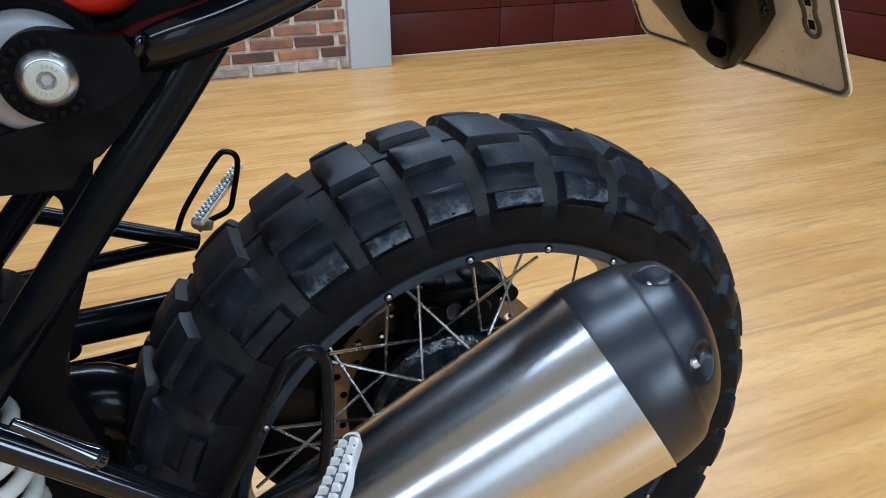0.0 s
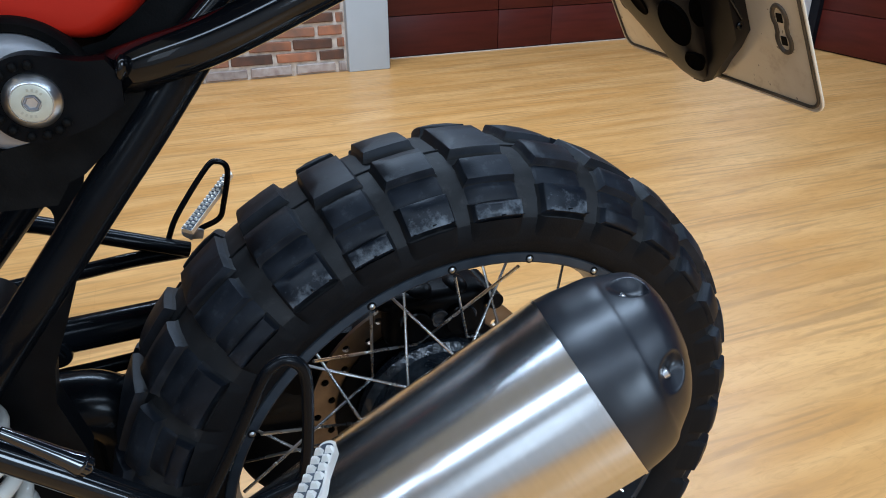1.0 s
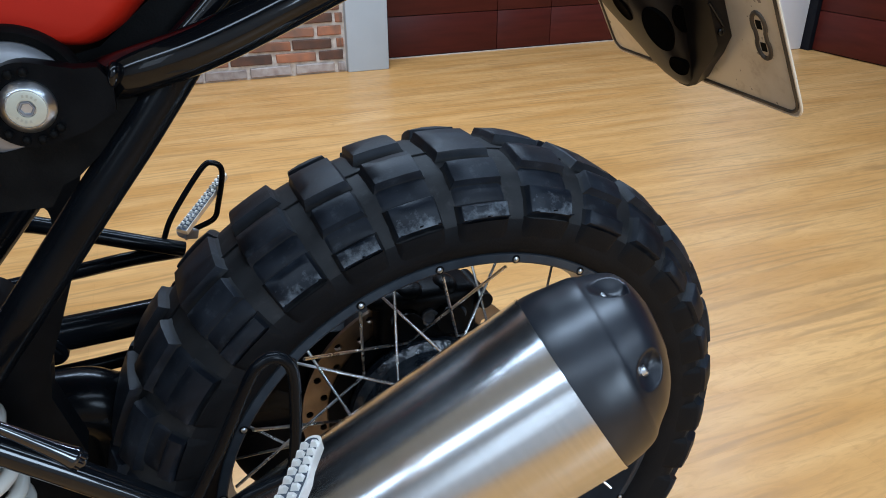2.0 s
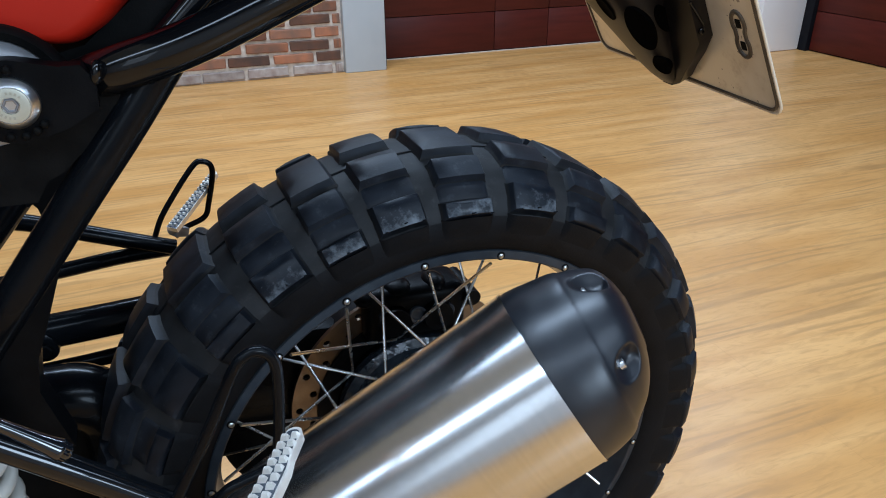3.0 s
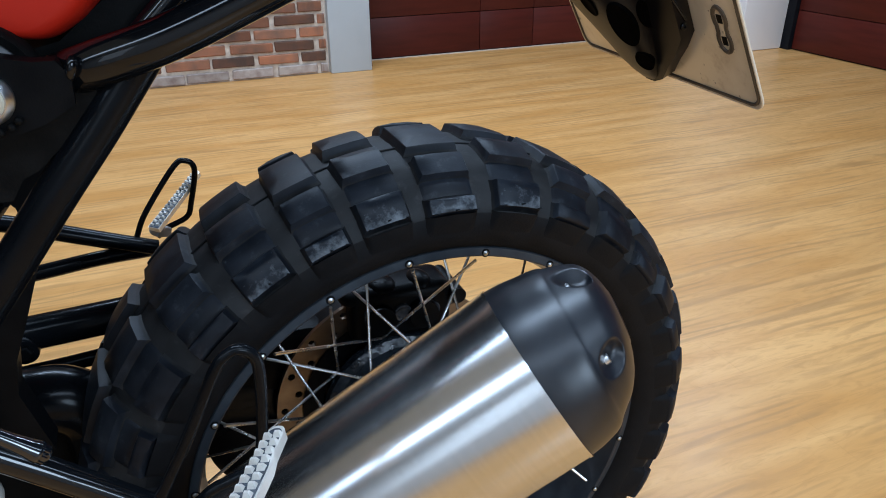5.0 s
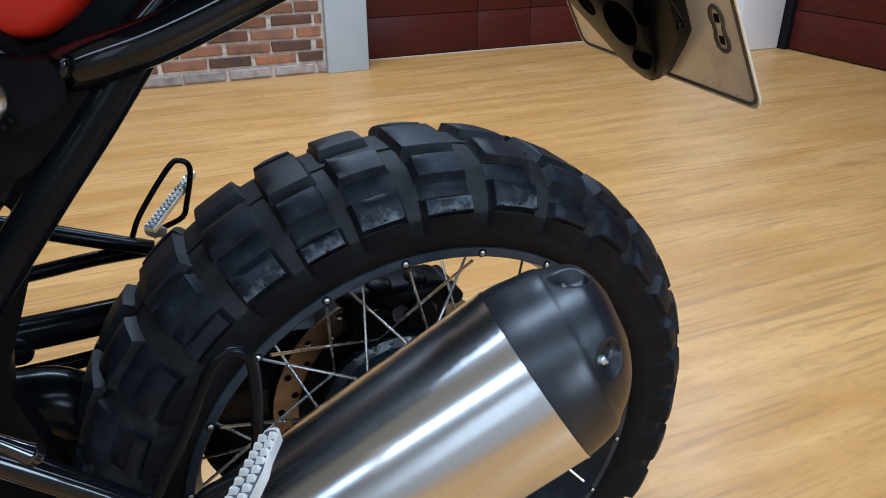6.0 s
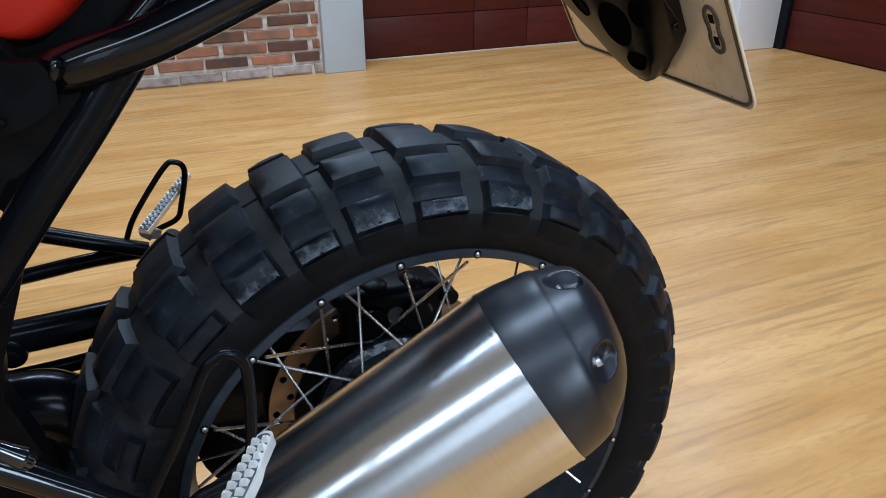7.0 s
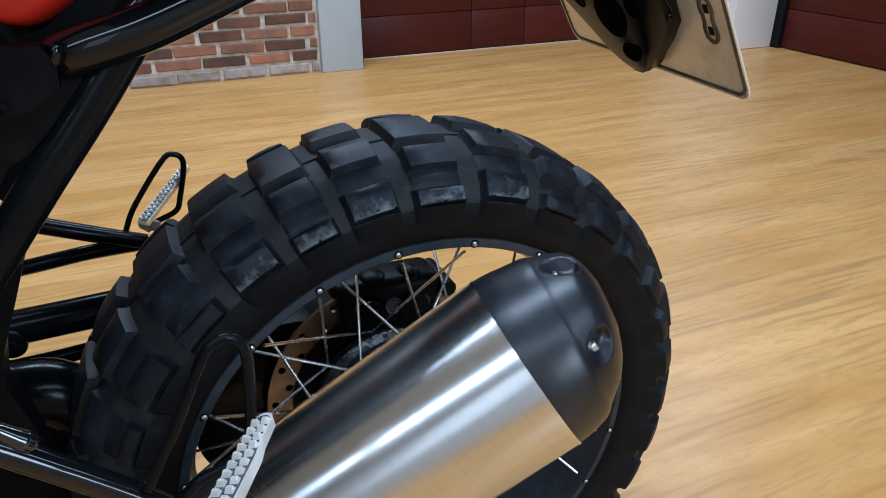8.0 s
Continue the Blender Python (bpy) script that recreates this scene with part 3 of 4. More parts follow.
rim = part("rim", lathe(rim_rows, WHEEL, 128, True), RIM_BLACK, bike, "black anodised spoked wheel rim")
dot = finish(lathe([(0.002, 0.0025), (-0.0008, 0.0025), (-0.0016, 0.0017), (-0.0018, 0.0)], Matrix.Rotation(radians(-90), 4, "X"), 12), "nipple", TURNED)
# black ring that paints the shadow edge round each nipple
shade_ring = finish(lathe([(0.001, 0.0040), (-0.0002, 0.0040), (-0.0004, 0.0036), (-0.0002, 0.0028), (0.001, 0.0026)], Matrix.Rotation(radians(-90), 4, "X"), 16), "nipple_shade_ring", BLACK_PLASTIC)


def spoke_mesh(rim_deg, hub_deg, rim_end, hub_end, skip):
    """From one edge of the rim across to the other side of the hub; ends are (radius, across)."""
    a, h = radians(rim_deg), radians(hub_deg)
    p = Vector((rim_end[0] * math.cos(a), rim_end[1], rim_end[0] * math.sin(a)))
    q = Vector((hub_end[0] * math.cos(h), hub_end[1], hub_end[0] * math.sin(h)))
    return finish(tube([p.lerp(q, skip), q], 0.0015, 8), "spoke", SPOKE)


FAR_ENDS, NEAR_ENDS = ((0.2285, 0.072), (0.0695, -0.037), 0.055), ((0.2355, -0.0615), (0.0925, 0.046), 0.10)
lacing = {(1, 0): spoke_mesh(96, 96 + 50, *FAR_ENDS), (1, 1): spoke_mesh(114, 114 - 66, *FAR_ENDS),
          (-1, 0): spoke_mesh(96, 96 - 30, *NEAR_ENDS), (-1, 1): spoke_mesh(114, 114 + 24, *NEAR_ENDS)}
for k in range(20):
    for side in (-1, 1):
        a = radians(96 + 18 * k)
        turn = Matrix.Identity(4) if side < 0 else Matrix.Rotation(math.pi, 4, "Z")
        at = AXLE @ Matrix.Translation((0.2315 * math.cos(a), side * 0.0708 + MID.y, 0.2315 * math.sin(a))) @ turn
        placed("nipple", dot, rim, at)
        placed("nipple_shade_ring", shade_ring, rim, at)
        placed("spoke", lacing[(side, k % 2)], rim, AXLE @ Matrix.Rotation(radians(-36 * (k // 2)), 4, "Y"))

# hub, disc, caliper, final drive
hub = part("hub", lathe([(-0.066, 0.0), (-0.066, 0.052), (-0.060, 0.060), (-0.056, 0.086), (-0.046, 0.086), (-0.040, 0.078), (0.0, 0.074), (0.040, 0.078), (0.046, 0.086), (0.056, 0.086), (0.060, 0.060), (0.09, 0.055), (0.09, 0.0)], WHEEL, 64), WRAP, bike, "dark wheel hub wrapped in crinkled clear film")


def disc_mesh():
    """A ring drilled with holes: quads round each hole, repeated."""
    bm = bmesh.new()
    n, seg = 36, 8
    r_in, r_out, half = 0.104, 0.1345, 0.0025
    for i in range(n):
        a0, a1 = 2 * math.pi * i / n, 2 * math.pi * (i + 1) / n
        rc = 0.1125 if i % 2 else 0.126
        am = (a0 + a1) / 2
        square, hole = [], []
        for k in range(seg):
            t = 2 * math.pi * k / seg
            cx, cy = math.cos(t), math.sin(t)
            sc = 1 / max(abs(cx), abs(cy))
            u, v = cx * sc, cy * sc
            square.append((r_out if u > 0.99 else r_in if u < -0.99 else rc + (r_out - r_in) * 0.25 * u, a0 + (a1 - a0) * (v + 1) / 2))
            hole.append((rc + 0.0042 * cx, am + 0.0042 * cy / rc))
        sides = []
        for z in (-half, half):
            sq = [bm.verts.new(WHEEL @ Vector((r * math.cos(a), r * math.sin(a), 0.070 + z))) for r, a in square]
            ho = [bm.verts.new(WHEEL @ Vector((r * math.cos(a), r * math.sin(a), 0.070 + z))) for r, a in hole]
            for k in range(seg):
                bm.faces.new((sq[k], sq[(k + 1) % seg], ho[(k + 1) % seg], ho[k]))
            sides.append((sq, ho))
        for which in (0, 1):
            for k in range(seg):
                a, b = sides[0][which], sides[1][which]
                u = square[k][0], square[(k + 1) % seg][0]
                if which == 1 or (abs(u[0] - u[1]) < 1e-6 and (u[0] > 0.134 or u[0] < 0.105)):
                    bm.faces.new((a[k], a[(k + 1) % seg], b[(k + 1) % seg], b[k]))
    bmesh.ops.remove_doubles(bm, verts=bm.verts[:], dist=1e-5)
    return bm


part("brake_disc", disc_mesh(), DISC, bike, "drilled brake disc with a brown face", smooth=False)
part("disc_carrier", lathe([(0.064, 0.085), (0.064, 0.107), (0.076, 0.107), (0.076, 0.085)], WHEEL, 48, True), BLACK_SATIN, bike)
caliper = bevelled(box((-0.055, 0.045, 0.085), (0.058, 0.100, 0.145)), 0.012, 3)
add_lathe(caliper, [(0, 0.0), (0, 0.017), (0.012, 0.016), (0.012, 0.0)], pose(-0.025, 0.048, 0.115, 90, 0, 0), 20)
add_lathe(caliper, [(0, 0.0), (0, 0.017), (0.012, 0.016), (0.012, 0.0)], pose(0.022, 0.048, 0.115, 90, 0, 0), 20)
add_lathe(caliper, [(-0.01, 0.0), (-0.01, 0.009), (0.05, 0.009), (0.05, 0.0)], pose(0.062, 0.05, 0.128, -90, 0, 0), 16)
bmesh.ops.transform(caliper, matrix=Matrix.Translation(HUB) @ Matrix.Rotation(radians(2), 4, "Y"), verts=caliper.verts[:])
caliper_ob = part("brake_caliper", caliper, BLACK_SATIN, bike, "black brake caliper over the disc")
for cx, cz, rx, rz in ((-0.048, 0.138, 0.012, 0.009), (-0.012, 0.143, 0.016, 0.008), (0.030, 0.141, 0.013, 0.009), (0.056, 0.122, 0.010, 0.012)):
    lobe = bmesh.new()
    bmesh.ops.create_uvsphere(lobe, u_segments=14, v_segments=8, radius=1, matrix=Matrix.Translation(HUB + Vector((cx, 0.066, cz))) @ Matrix.Diagonal((rx, 0.020, rz, 1)))
    part("caliper_boss", lobe, BLACK_SATIN, caliper_ob)
for cx, cz, r in ((-0.030, 0.122, 0.0085), (0.004, 0.118, 0.0100), (0.036, 0.116, 0.0095)):
    ring = lathe([(-0.002, r), (0.003, r), (0.004, r - 0.0012), (0.003, r - 0.0035), (0.001, r - 0.0040), (0.001, 0.0)], Matrix.Translation(HUB) @ pose(cx, 0.044, cz, 90, 0, 0), 20)
    part("piston_bore", ring, CAST_DARK, caliper_ob, "grey worn ring in the caliper")
drive = lathe([(0.080, 0.0), (0.080, 0.070), (0.088, 0.088), (0.110, 0.094), (0.150, 0.086), (0.170, 0.060), (0.176, 0.0)], WHEEL, 48)
add_tube(drive, [HUB + Vector((-0.02, 0.125, -0.01)), HUB + Vector((-0.16, 0.120, 0.015)), HUB + Vector((-0.30, 0.115, 0.020)), HUB + Vector((-0.44, 0.110, 0.025))], 0.058, 20, 6, 0.72)
housing = lathe([(0.084, 0.0), (0.084, 0.070), (0.088, 0.100), (0.096, 0.112), (0.110, 0.115), (0.150, 0.108), (0.165, 0.085), (0.170, 0.0)], WHEEL @ Matrix.Translation((-0.100, 0.020, 0)), 56)
add_lathe(housing, [(0.095, 0.0), (0.095, 0.062), (0.100, 0.068), (0.140, 0.066), (0.150, 0.0)], WHEEL @ Matrix.Translation((-0.035, -0.034, 0)), 40)
part("bevel_housing", housing, BLACK_SATIN, bike, "black round gear housing behind the wheel")
part("final_drive", drive, BLACK_PAINT, bike, "black cast shaft drive housing and swingarm")

# silencer
JOINT, ALONG = Vector((0.0274, -0.1907, 0.5182)), Vector((0.838, -0.133, 0.529)).normalized()
CAN = axis_pose(JOINT, ALONG)
silencer = part("silencer", lathe([(-0.50, 0.0), (-0.50, 0.050), (-0.48, 0.0555), (-0.30, 0.0640), (-0.15, 0.0685), (-0.06, 0.0704), (-0.0015, 0.0712), (-0.0005, 0.0704), (0.0, 0.0690), (0.0, 0.0)], Matrix(), 160), STEEL, bike,
                "brushed stainless steel silencer can", angle=30)
silencer.matrix_basis = CAN
part("can_band", lathe([(-0.0022, 0.0708), (-0.0020, 0.0717), (0.0003, 0.0717), (0.0004, 0.0708)], Matrix(), 96), STEEL, silencer, angle=30)


def cap_mesh():
    """A cone with a soft crease, behind which the nose leans back; a round pocket is milled along the axis for each bolt."""
    bm = bmesh.new()
    seg = 320
    # along, radius, lean of the ring
    prof = [(0.0006, 0.0690, 0), (0.0010, 0.0704, 0), (0.012, 0.0694, 0), (0.024, 0.0670, 0.01), (0.032, 0.0650, 0.06), (0.0365, 0.0632, 0.09), (0.0405, 0.0604, 0.11), (0.049, 0.0560, 0.16),
            (0.0570, 0.0510, 0.19), (0.0625, 0.0450, 0.20), (0.0670, 0.0375, 0.20), (0.0705, 0.0285, 0.20), (0.0720, 0.0220, 0.20), (0.0715, 0.0195, 0.20), (0.055, 0.019, 0.20)]
    line = curve_through(prof, 9)
    run = [0.0]
    for p, q in zip(line, line[1:]):
        run.append(run[-1] + math.hypot(q[0] - p[0], q[1] - p[1]))
    middle = next(d for d, p in zip(run, line) if p[0] > 0.0535)
    rows = []
    for n, (z, r, lean) in enumerate(line):
        row = []
        for k in range(seg):
            a = 2 * math.pi * k / seg
            cut = r
            for d in DIMPLES:
                off = math.atan2(math.sin(a - d), math.cos(a - d))
                q = (r * off / 0.0125) ** 2 + ((run[n] - middle) / 0.0150) ** 2
                if abs(off) < 0.6 and q < 1 and n < len(line) - 18:
                    cut -= 0.0105 * (1 - q) ** 1.15
            row.append(bm.verts.new(Vector((cut * math.cos(a), cut * math.sin(a), z + lean * cut * math.cos(a - LEAN)))))
        rows.append(row)
    for a, b in zip(rows, rows[1:]):
        for k in range(seg):
            bm.faces.new((a[k], a[(k + 1) % seg], b[(k + 1) % seg], b[k]))
    return bm


LEAN = radians(47)
DIMPLES = [radians(89 + 73 * k) for k in range(5)]
end_cap = part("end_cap", cap_mesh(), CAP_BLACK, bike, "satin black end cap with dimples for its bolts", angle=60)
end_cap.matrix_basis = CAN
part("outlet", lathe([(0.068, 0.0193), (0.0, 0.0190), (0.0, 0.0)], Matrix(), 48), HOLE_BLACK, end_cap)
for d in DIMPLES:
    bolt = bevelled(lathe([(-0.012, 0.0), (-0.012, 0.0046), (0.0068, 0.0046), (0.0076, 0.0038), (0.0076, 0.0026), (0.004, 0.0024), (0.004, 0.0)],
                          Matrix.Rotation(d, 4, "Z") @ Matrix.Translation((0.0462, 0, 0.0425 + 0.12 * 0.047 * math.cos(d - LEAN))), 20), 0.0003, 1, 60)
    part("cap_bolt", bolt, TURNED, end_cap, "bright steel bolt")

# frame tubes on the camera's side
part("upper_frame_tube", tube([(-0.269, -0.088, 0.734), (-0.247, -0.110, 0.745), (-0.226, -0.126, 0.7535), (-0.189, -0.130, 0.765), (-0.146, -0.128, 0.782), (-0.066, -0.120, 0.815)], 0.0130, 24), GLOSS, bike, "glossy black rear frame tube")
part("down_tube", tube([(-0.199, -0.118, 0.760), (-0.233, -0.121, 0.717), (-0.262, -0.122, 0.682), (-0.301, -0.120, 0.633), (-0.338, -0.118, 0.587), (-0.386, -0.116, 0.525)], 0.0122, 20), BLACK_PAINT, bike, "glossy black frame down tube")
part("seat_stay", tube([(-0.164, -0.100, 0.800), (-0.184, -0.100, 0.780), (-0.202, -0.100, 0.763)], 0.0085, 16), GLOSS, bike)
fold = bmesh.new()
bmesh.ops.create_uvsphere(fold, u_segments=20, v_segments=12, radius=1, matrix=pose(-0.2392, -0.1352, 0.7540, 0, 14, 0) @ Matrix.Diagonal((0.0036, 0.0050, 0.0075, 1)))
part("weld_fold", fold, GLOSS, bike, "glossy weld where the tube meets the bracket")
flat = Matrix(((1, 0, 0, 0), (0, 0, 1, 0), (0, 1, 0, 0), (0, 0, 0, 1)))  # x, z of the world as the plane; drawn out along y


def side_plate(outline, a, b, bevel=0.003):
    """A plate in the bike's long plane: outline of places, from y = a to y = b."""
    return bevelled(add_slab(bmesh.new(), [(p[0], p[2]) for p in outline], a, b, flat), bevel)


BOLT = Vector((-0.282, -0.140, 0.742))
round_part = [BOLT + Vector((0.0222 * math.cos(radians(a)), 0, 0.0222 * math.sin(radians(a)))) for a in range(75, 296, 10)]
part("pivot_plate", side_plate(round_part + [(-0.270, -0.138, 0.722), (-0.257, -0.138, 0.726), (-0.241, -0.138, 0.735), (-0.240, -0.138, 0.750), (-0.246, -0.138, 0.759), (-0.257, -0.138, 0.759)], -0.138, -0.124, 0.0022), BLACK_SATIN, bike, "black bracket plate with a ring of small pins")
part("gusset_plate", side_plate([(-0.294, -0.070, 0.609), (-0.308, -0.070, 0.575), (-0.322, -0.070, 0.543), (-0.327, -0.070, 0.516), (-0.315, -0.070, 0.462), (-0.357, -0.070, 0.476), (-0.407, -0.070, 0.512), (-0.393, -0.070, 0.562)], -0.070, -0.045, 0.004), BLACK_SATIN, bike, "black frame gusset behind the tubes")
FACE = axis_pose(BOLT, (0, -1, 0))
pivot = part("pivot_bolt", lathe([(-0.004, 0.0136), (0.0004, 0.0136), (0.0011, 0.0132), (0.0041, 0.0102), (0.0043, 0.0098), (0.0036, 0.0096), (0.0036, 0.0)], FACE, 64), TURNED, bike, "bright turned steel pivot cap", angle=25)
part("insert", lathe([(0.0030, 0.0094), (0.0043, 0.0092), (0.0046, 0.0086), (0.0046, 0.0044), (0.0030, 0.0042), (0.0030, 0.0)], FACE, 48), IVORY, pivot, "ivory insert with worn lettering")
part("socket", lathe([(0.0044, 0.0042), (0.0050, 0.0038), (0.0050, 0.0034), (0.0042, 0.0028), (0.0034, 0.0026), (0.0034, 0.0)], FACE, 6), GREY_ALU, pivot, "worn hexagon socket", smooth=False)
# bars where the small lettering runs round the insert, the shade of sunk letters in their colour
for k in range(8):
    a = radians((40, 58, 76, 94, 220, 238, 256, 274)[k])
    part("lettering_bar", box((-0.0005, -0.0007, 0), (0.0005, 0.0007, 0.0002), 0, None), IVORY_SHADE, pivot, smooth=False).matrix_basis = FACE @ Matrix.Translation((0.0066 * math.cos(a), 0.0066 * math.sin(a), 0.0045)) @ Matrix.Rotation(a + math.pi / 2, 4, "Z")
pin = finish(lathe([(-0.001, 0.0023), (0.0010, 0.0022), (0.0018, 0.0015), (0.0021, 0.0)], Matrix.Identity(4), 12), "pin", BLACK_PLASTIC)
for k in range(12):
    a = radians((84, 106, 129, 147, 165, 187, 205, 229, 256, 280, 300, 317)[k])
    placed("pin", pin, bike, FACE @ Matrix.Translation((0.0178 * math.cos(a), 0.0178 * math.sin(a), 0.001)))
GREY_C = (-0.291, -0.118, 0.741)
part("side_cover", lathe([(-0.01, 0.0), (-0.01, 0.0305), (0.002, 0.0305), (0.006, 0.028), (0.008, 0.023), (0.008, 0.0)], axis_pose(GREY_C, (0, -1, 0)), 64), GREY_ALU, bike, "grey aluminium round side cover")
part("cover_rim", lathe([(-0.012, 0.029), (-0.012, 0.0385), (0.001, 0.0385), (0.004, 0.036), (0.001, 0.0315)], axis_pose(GREY_C, (0, -1, 0)), 64, True), BLACK_PLASTIC, bike)


def cushion(outline, depths):
    """A side panel whose edge rounds over: the outline at each depth (y, scale about its middle), then a flat face."""
    line = curve_through(outline, 6, True)
    mid = sum(line, Vector()) / len(line)
    bm = bmesh.new()
    rings = [[bm.verts.new(Vector((mid.x + (p.x - mid.x) * f, y, mid.z + (p.z - mid.z) * f))) for p in line] for y, f in depths]
    for a, b in zip(rings, rings[1:]):
        for k in range(len(line)):
            bm.faces.new((a[k], a[(k + 1) % len(line)], b[(k + 1) % len(line)], b[k]))
    bm.faces.new(rings[0])
    bm.faces.new(rings[-1])
    return bm


part("red_side_panel", cushion([(-0.312, -0.100, 0.763), (-0.296, -0.100, 0.764), (-0.272, -0.100, 0.764), (-0.250, -0.100, 0.762), (-0.235, -0.100, 0.768), (-0.219, -0.100, 0.781), (-0.192, -0.100, 0.815), (-0.254, -0.100, 0.834), (-0.340, -0.100, 0.828), (-0.357, -0.100, 0.773)],
                               [(0.10, 1.0), (-0.060, 1.0), (-0.074, 0.990), (-0.085, 0.970), (-0.094, 0.940), (-0.101, 0.895), (-0.106, 0.83), (-0.109, 0.74), (-0.110, 0.60)]), RED, bike, "red painted bodywork panel above the frame", angle=70)
part("seat", side_plate([(-0.285, -0.090, 0.752), (-0.246, -0.090, 0.761), (-0.228, -0.090, 0.775), (-0.208, -0.090, 0.791), (-0.087, -0.090, 0.852), (-0.018, -0.090, 0.853), (-0.124, -0.090, 0.783), (-0.169, -0.090, 0.761), (-0.225, -0.090, 0.739), (-0.262, -0.090, 0.729), (-0.290, -0.090, 0.729)], -0.09, 0.06, 0.010), BLACK_PLASTIC, bike, "black seat base")
# four unseen blocks, added as rough bodywork to keep light off the tyre
part("seat_shade_block", bevelled(box((-0.52, -0.130, 0.815), (0.06, 0.130, 0.900)), 0.035, 4), BLACK_PLASTIC, bike, "unseen black seat block that shades the tyre")
part("front_shade_block", bevelled(box((-1.05, -0.15, 0.81), (-0.53, 0.15, 0.96)), 0.05, 4), BLACK_PLASTIC, bike, "unseen black block ahead of the side panel that shades the tyre")
part("airbox_shade_block", bevelled(box((-0.82, -0.14, 0.585), (-0.50, 0.14, 0.80)), 0.02, 2), BLACK_PLASTIC, bike)
part("engine_shade_block", bevelled(box((-0.86, -0.17, 0.18), (-0.47, 0.17, 0.60)), 0.03, 3), CAST_DARK, bike, "unseen dark engine block that shades the tyre")
part("inner_guard", side_plate([(-0.362, -0.126, 0.703), (-0.327, -0.126, 0.710), (-0.311, -0.126, 0.713), (-0.282, -0.126, 0.719), (-0.246, -0.126, 0.744), (-0.225, -0.126, 0.747), (-0.239, -0.126, 0.722), (-0.268, -0.126, 0.697), (-0.277, -0.126, 0.693), (-0.285, -0.126, 0.681), (-0.324, -0.126, 0.682), (-0.366, -0.126, 0.689)], -0.126, -0.02, 0.004), BLACK_PLASTIC, bike, "black plastic inner guard")

# far side
part("far_down_tube", tube([(-0.284, 0.120, 0.668), (-0.330, 0.120, 0.615), (-0.358, 0.120, 0.584), (-0.374, 0.120, 0.566), (-0.434, 0.120, 0.499)], 0.0128, 16), BLACK_PAINT, bike)
part("far_bracket", side_plate([(-0.334, 0.10, 0.597), (-0.330, 0.10, 0.599), (-0.327, 0.10, 0.595), (-0.326, 0.10, 0.589), (-0.327, 0.10, 0.580), (-0.328, 0.10, 0.560), (-0.311, 0.10, 0.582), (-0.300, 0.10, 0.606), (-0.295, 0.10, 0.624), (-0.279, 0.10, 0.640), (-0.310, 0.10, 0.650), (-0.345, 0.10, 0.622)], 0.098, 0.110, 0.0015), BLACK_SATIN, bike, "black bracket between the far frame tubes")
part("pivot_boss", lathe([(-0.030, 0.0), (-0.030, 0.021), (-0.027, 0.024), (0.027, 0.024), (0.030, 0.021), (0.030, 0.0)], axis_pose((-0.396, 0.100, 0.506), (0, -1, 0)), 28), BLACK_SATIN, bike, "black swingarm pivot boss")
part("far_peg_stay", tube([(-0.366, 0.190, 0.550), (-0.350, 0.190, 0.545), (-0.306, 0.190, 0.527), (-0.252, 0.192, 0.505), (-0.225, 0.195, 0.4935)], 0.0088, 16), BLACK_PAINT, bike)
part("far_lower_stay", tube([(-0.462, 0.190, 0.480), (-0.409, 0.190, 0.484), (-0.332, 0.190, 0.490), (-0.281, 0.192, 0.4935), (-0.228, 0.196, 0.4925)], 0.0080, 16), BLACK_PAINT, bike)
part("torque_arm", tube([(-0.393, 0.100, 0.470), (-0.338, 0.100, 0.471), (-0.266, 0.100, 0.473), (-0.199, 0.100, 0.476)], 0.0165, 20), BLACK_PAINT, bike, "black swingarm strut")
CLEVIS = Vector((-0.350, 0.095, 0.464))
clevis = lathe([(-0.017, 0.0), (-0.017, 0.0120), (-0.015, 0.0132), (0.015, 0.0132), (0.017, 0.0120), (0.017, 0.0)], axis_pose(CLEVIS, (0, -1, 0)), 28)
clevis_ob = part("strut_clevis", clevis, BLACK_PAINT, bike, "black pivot eye of the swingarm strut")
part("clevis_bolt", lathe([(0.015, 0.0), (0.015, 0.008), (0.020, 0.008), (0.021, 0.006), (0.021, 0.0)], axis_pose(CLEVIS, (0, -1, 0)), 6), BLACK_SATIN, clevis_ob, smooth=False)
part("brake_line", tube([(-0.383, 0.090, 0.433), (-0.353, 0.090, 0.435), (-0.317, 0.090, 0.436), (-0.267, 0.090, 0.439)], 0.0075, 16), BLACK_PAINT, bike)
part("shock_guard", tube([(-0.389, 0.030, 0.450), (-0.350, 0.030, 0.443), (-0.320, 0.030, 0.438), (-0.300, 0.030, 0.413), (-0.299, 0.030, 0.358), (-0.307, 0.030, 0.290)], 0.030, 28), BLACK_PAINT, bike, "black guard ahead of the tyre")
part("rear_hugger", side_plate([(-0.352, 0.040, 0.449), (-0.320, 0.040, 0.440), (-0.302, 0.040, 0.416), (-0.311, 0.040, 0.367), (-0.311, 0.040, 0.251), (-0.496, 0.040, 0.330), (-0.455, 0.040, 0.473)], 0.04, 0.08, 0.012), BLACK_PLASTIC, bike, "black plastic splash guard ahead of the tyre")
part("far_loop", tube([(-0.244, 0.205, 0.503), (-0.230, 0.205, 0.531), (-0.195, 0.205, 0.577), (-0.182, 0.205, 0.584), (-0.173, 0.205, 0.573), (-0.182, 0.205, 0.536), (-0.189, 0.205, 0.520), (-0.210, 0.205, 0.511), (-0.222, 0.205, 0.502)], 0.0031, 12), BLACK_PAINT, bike, "bent black heel guard loop")


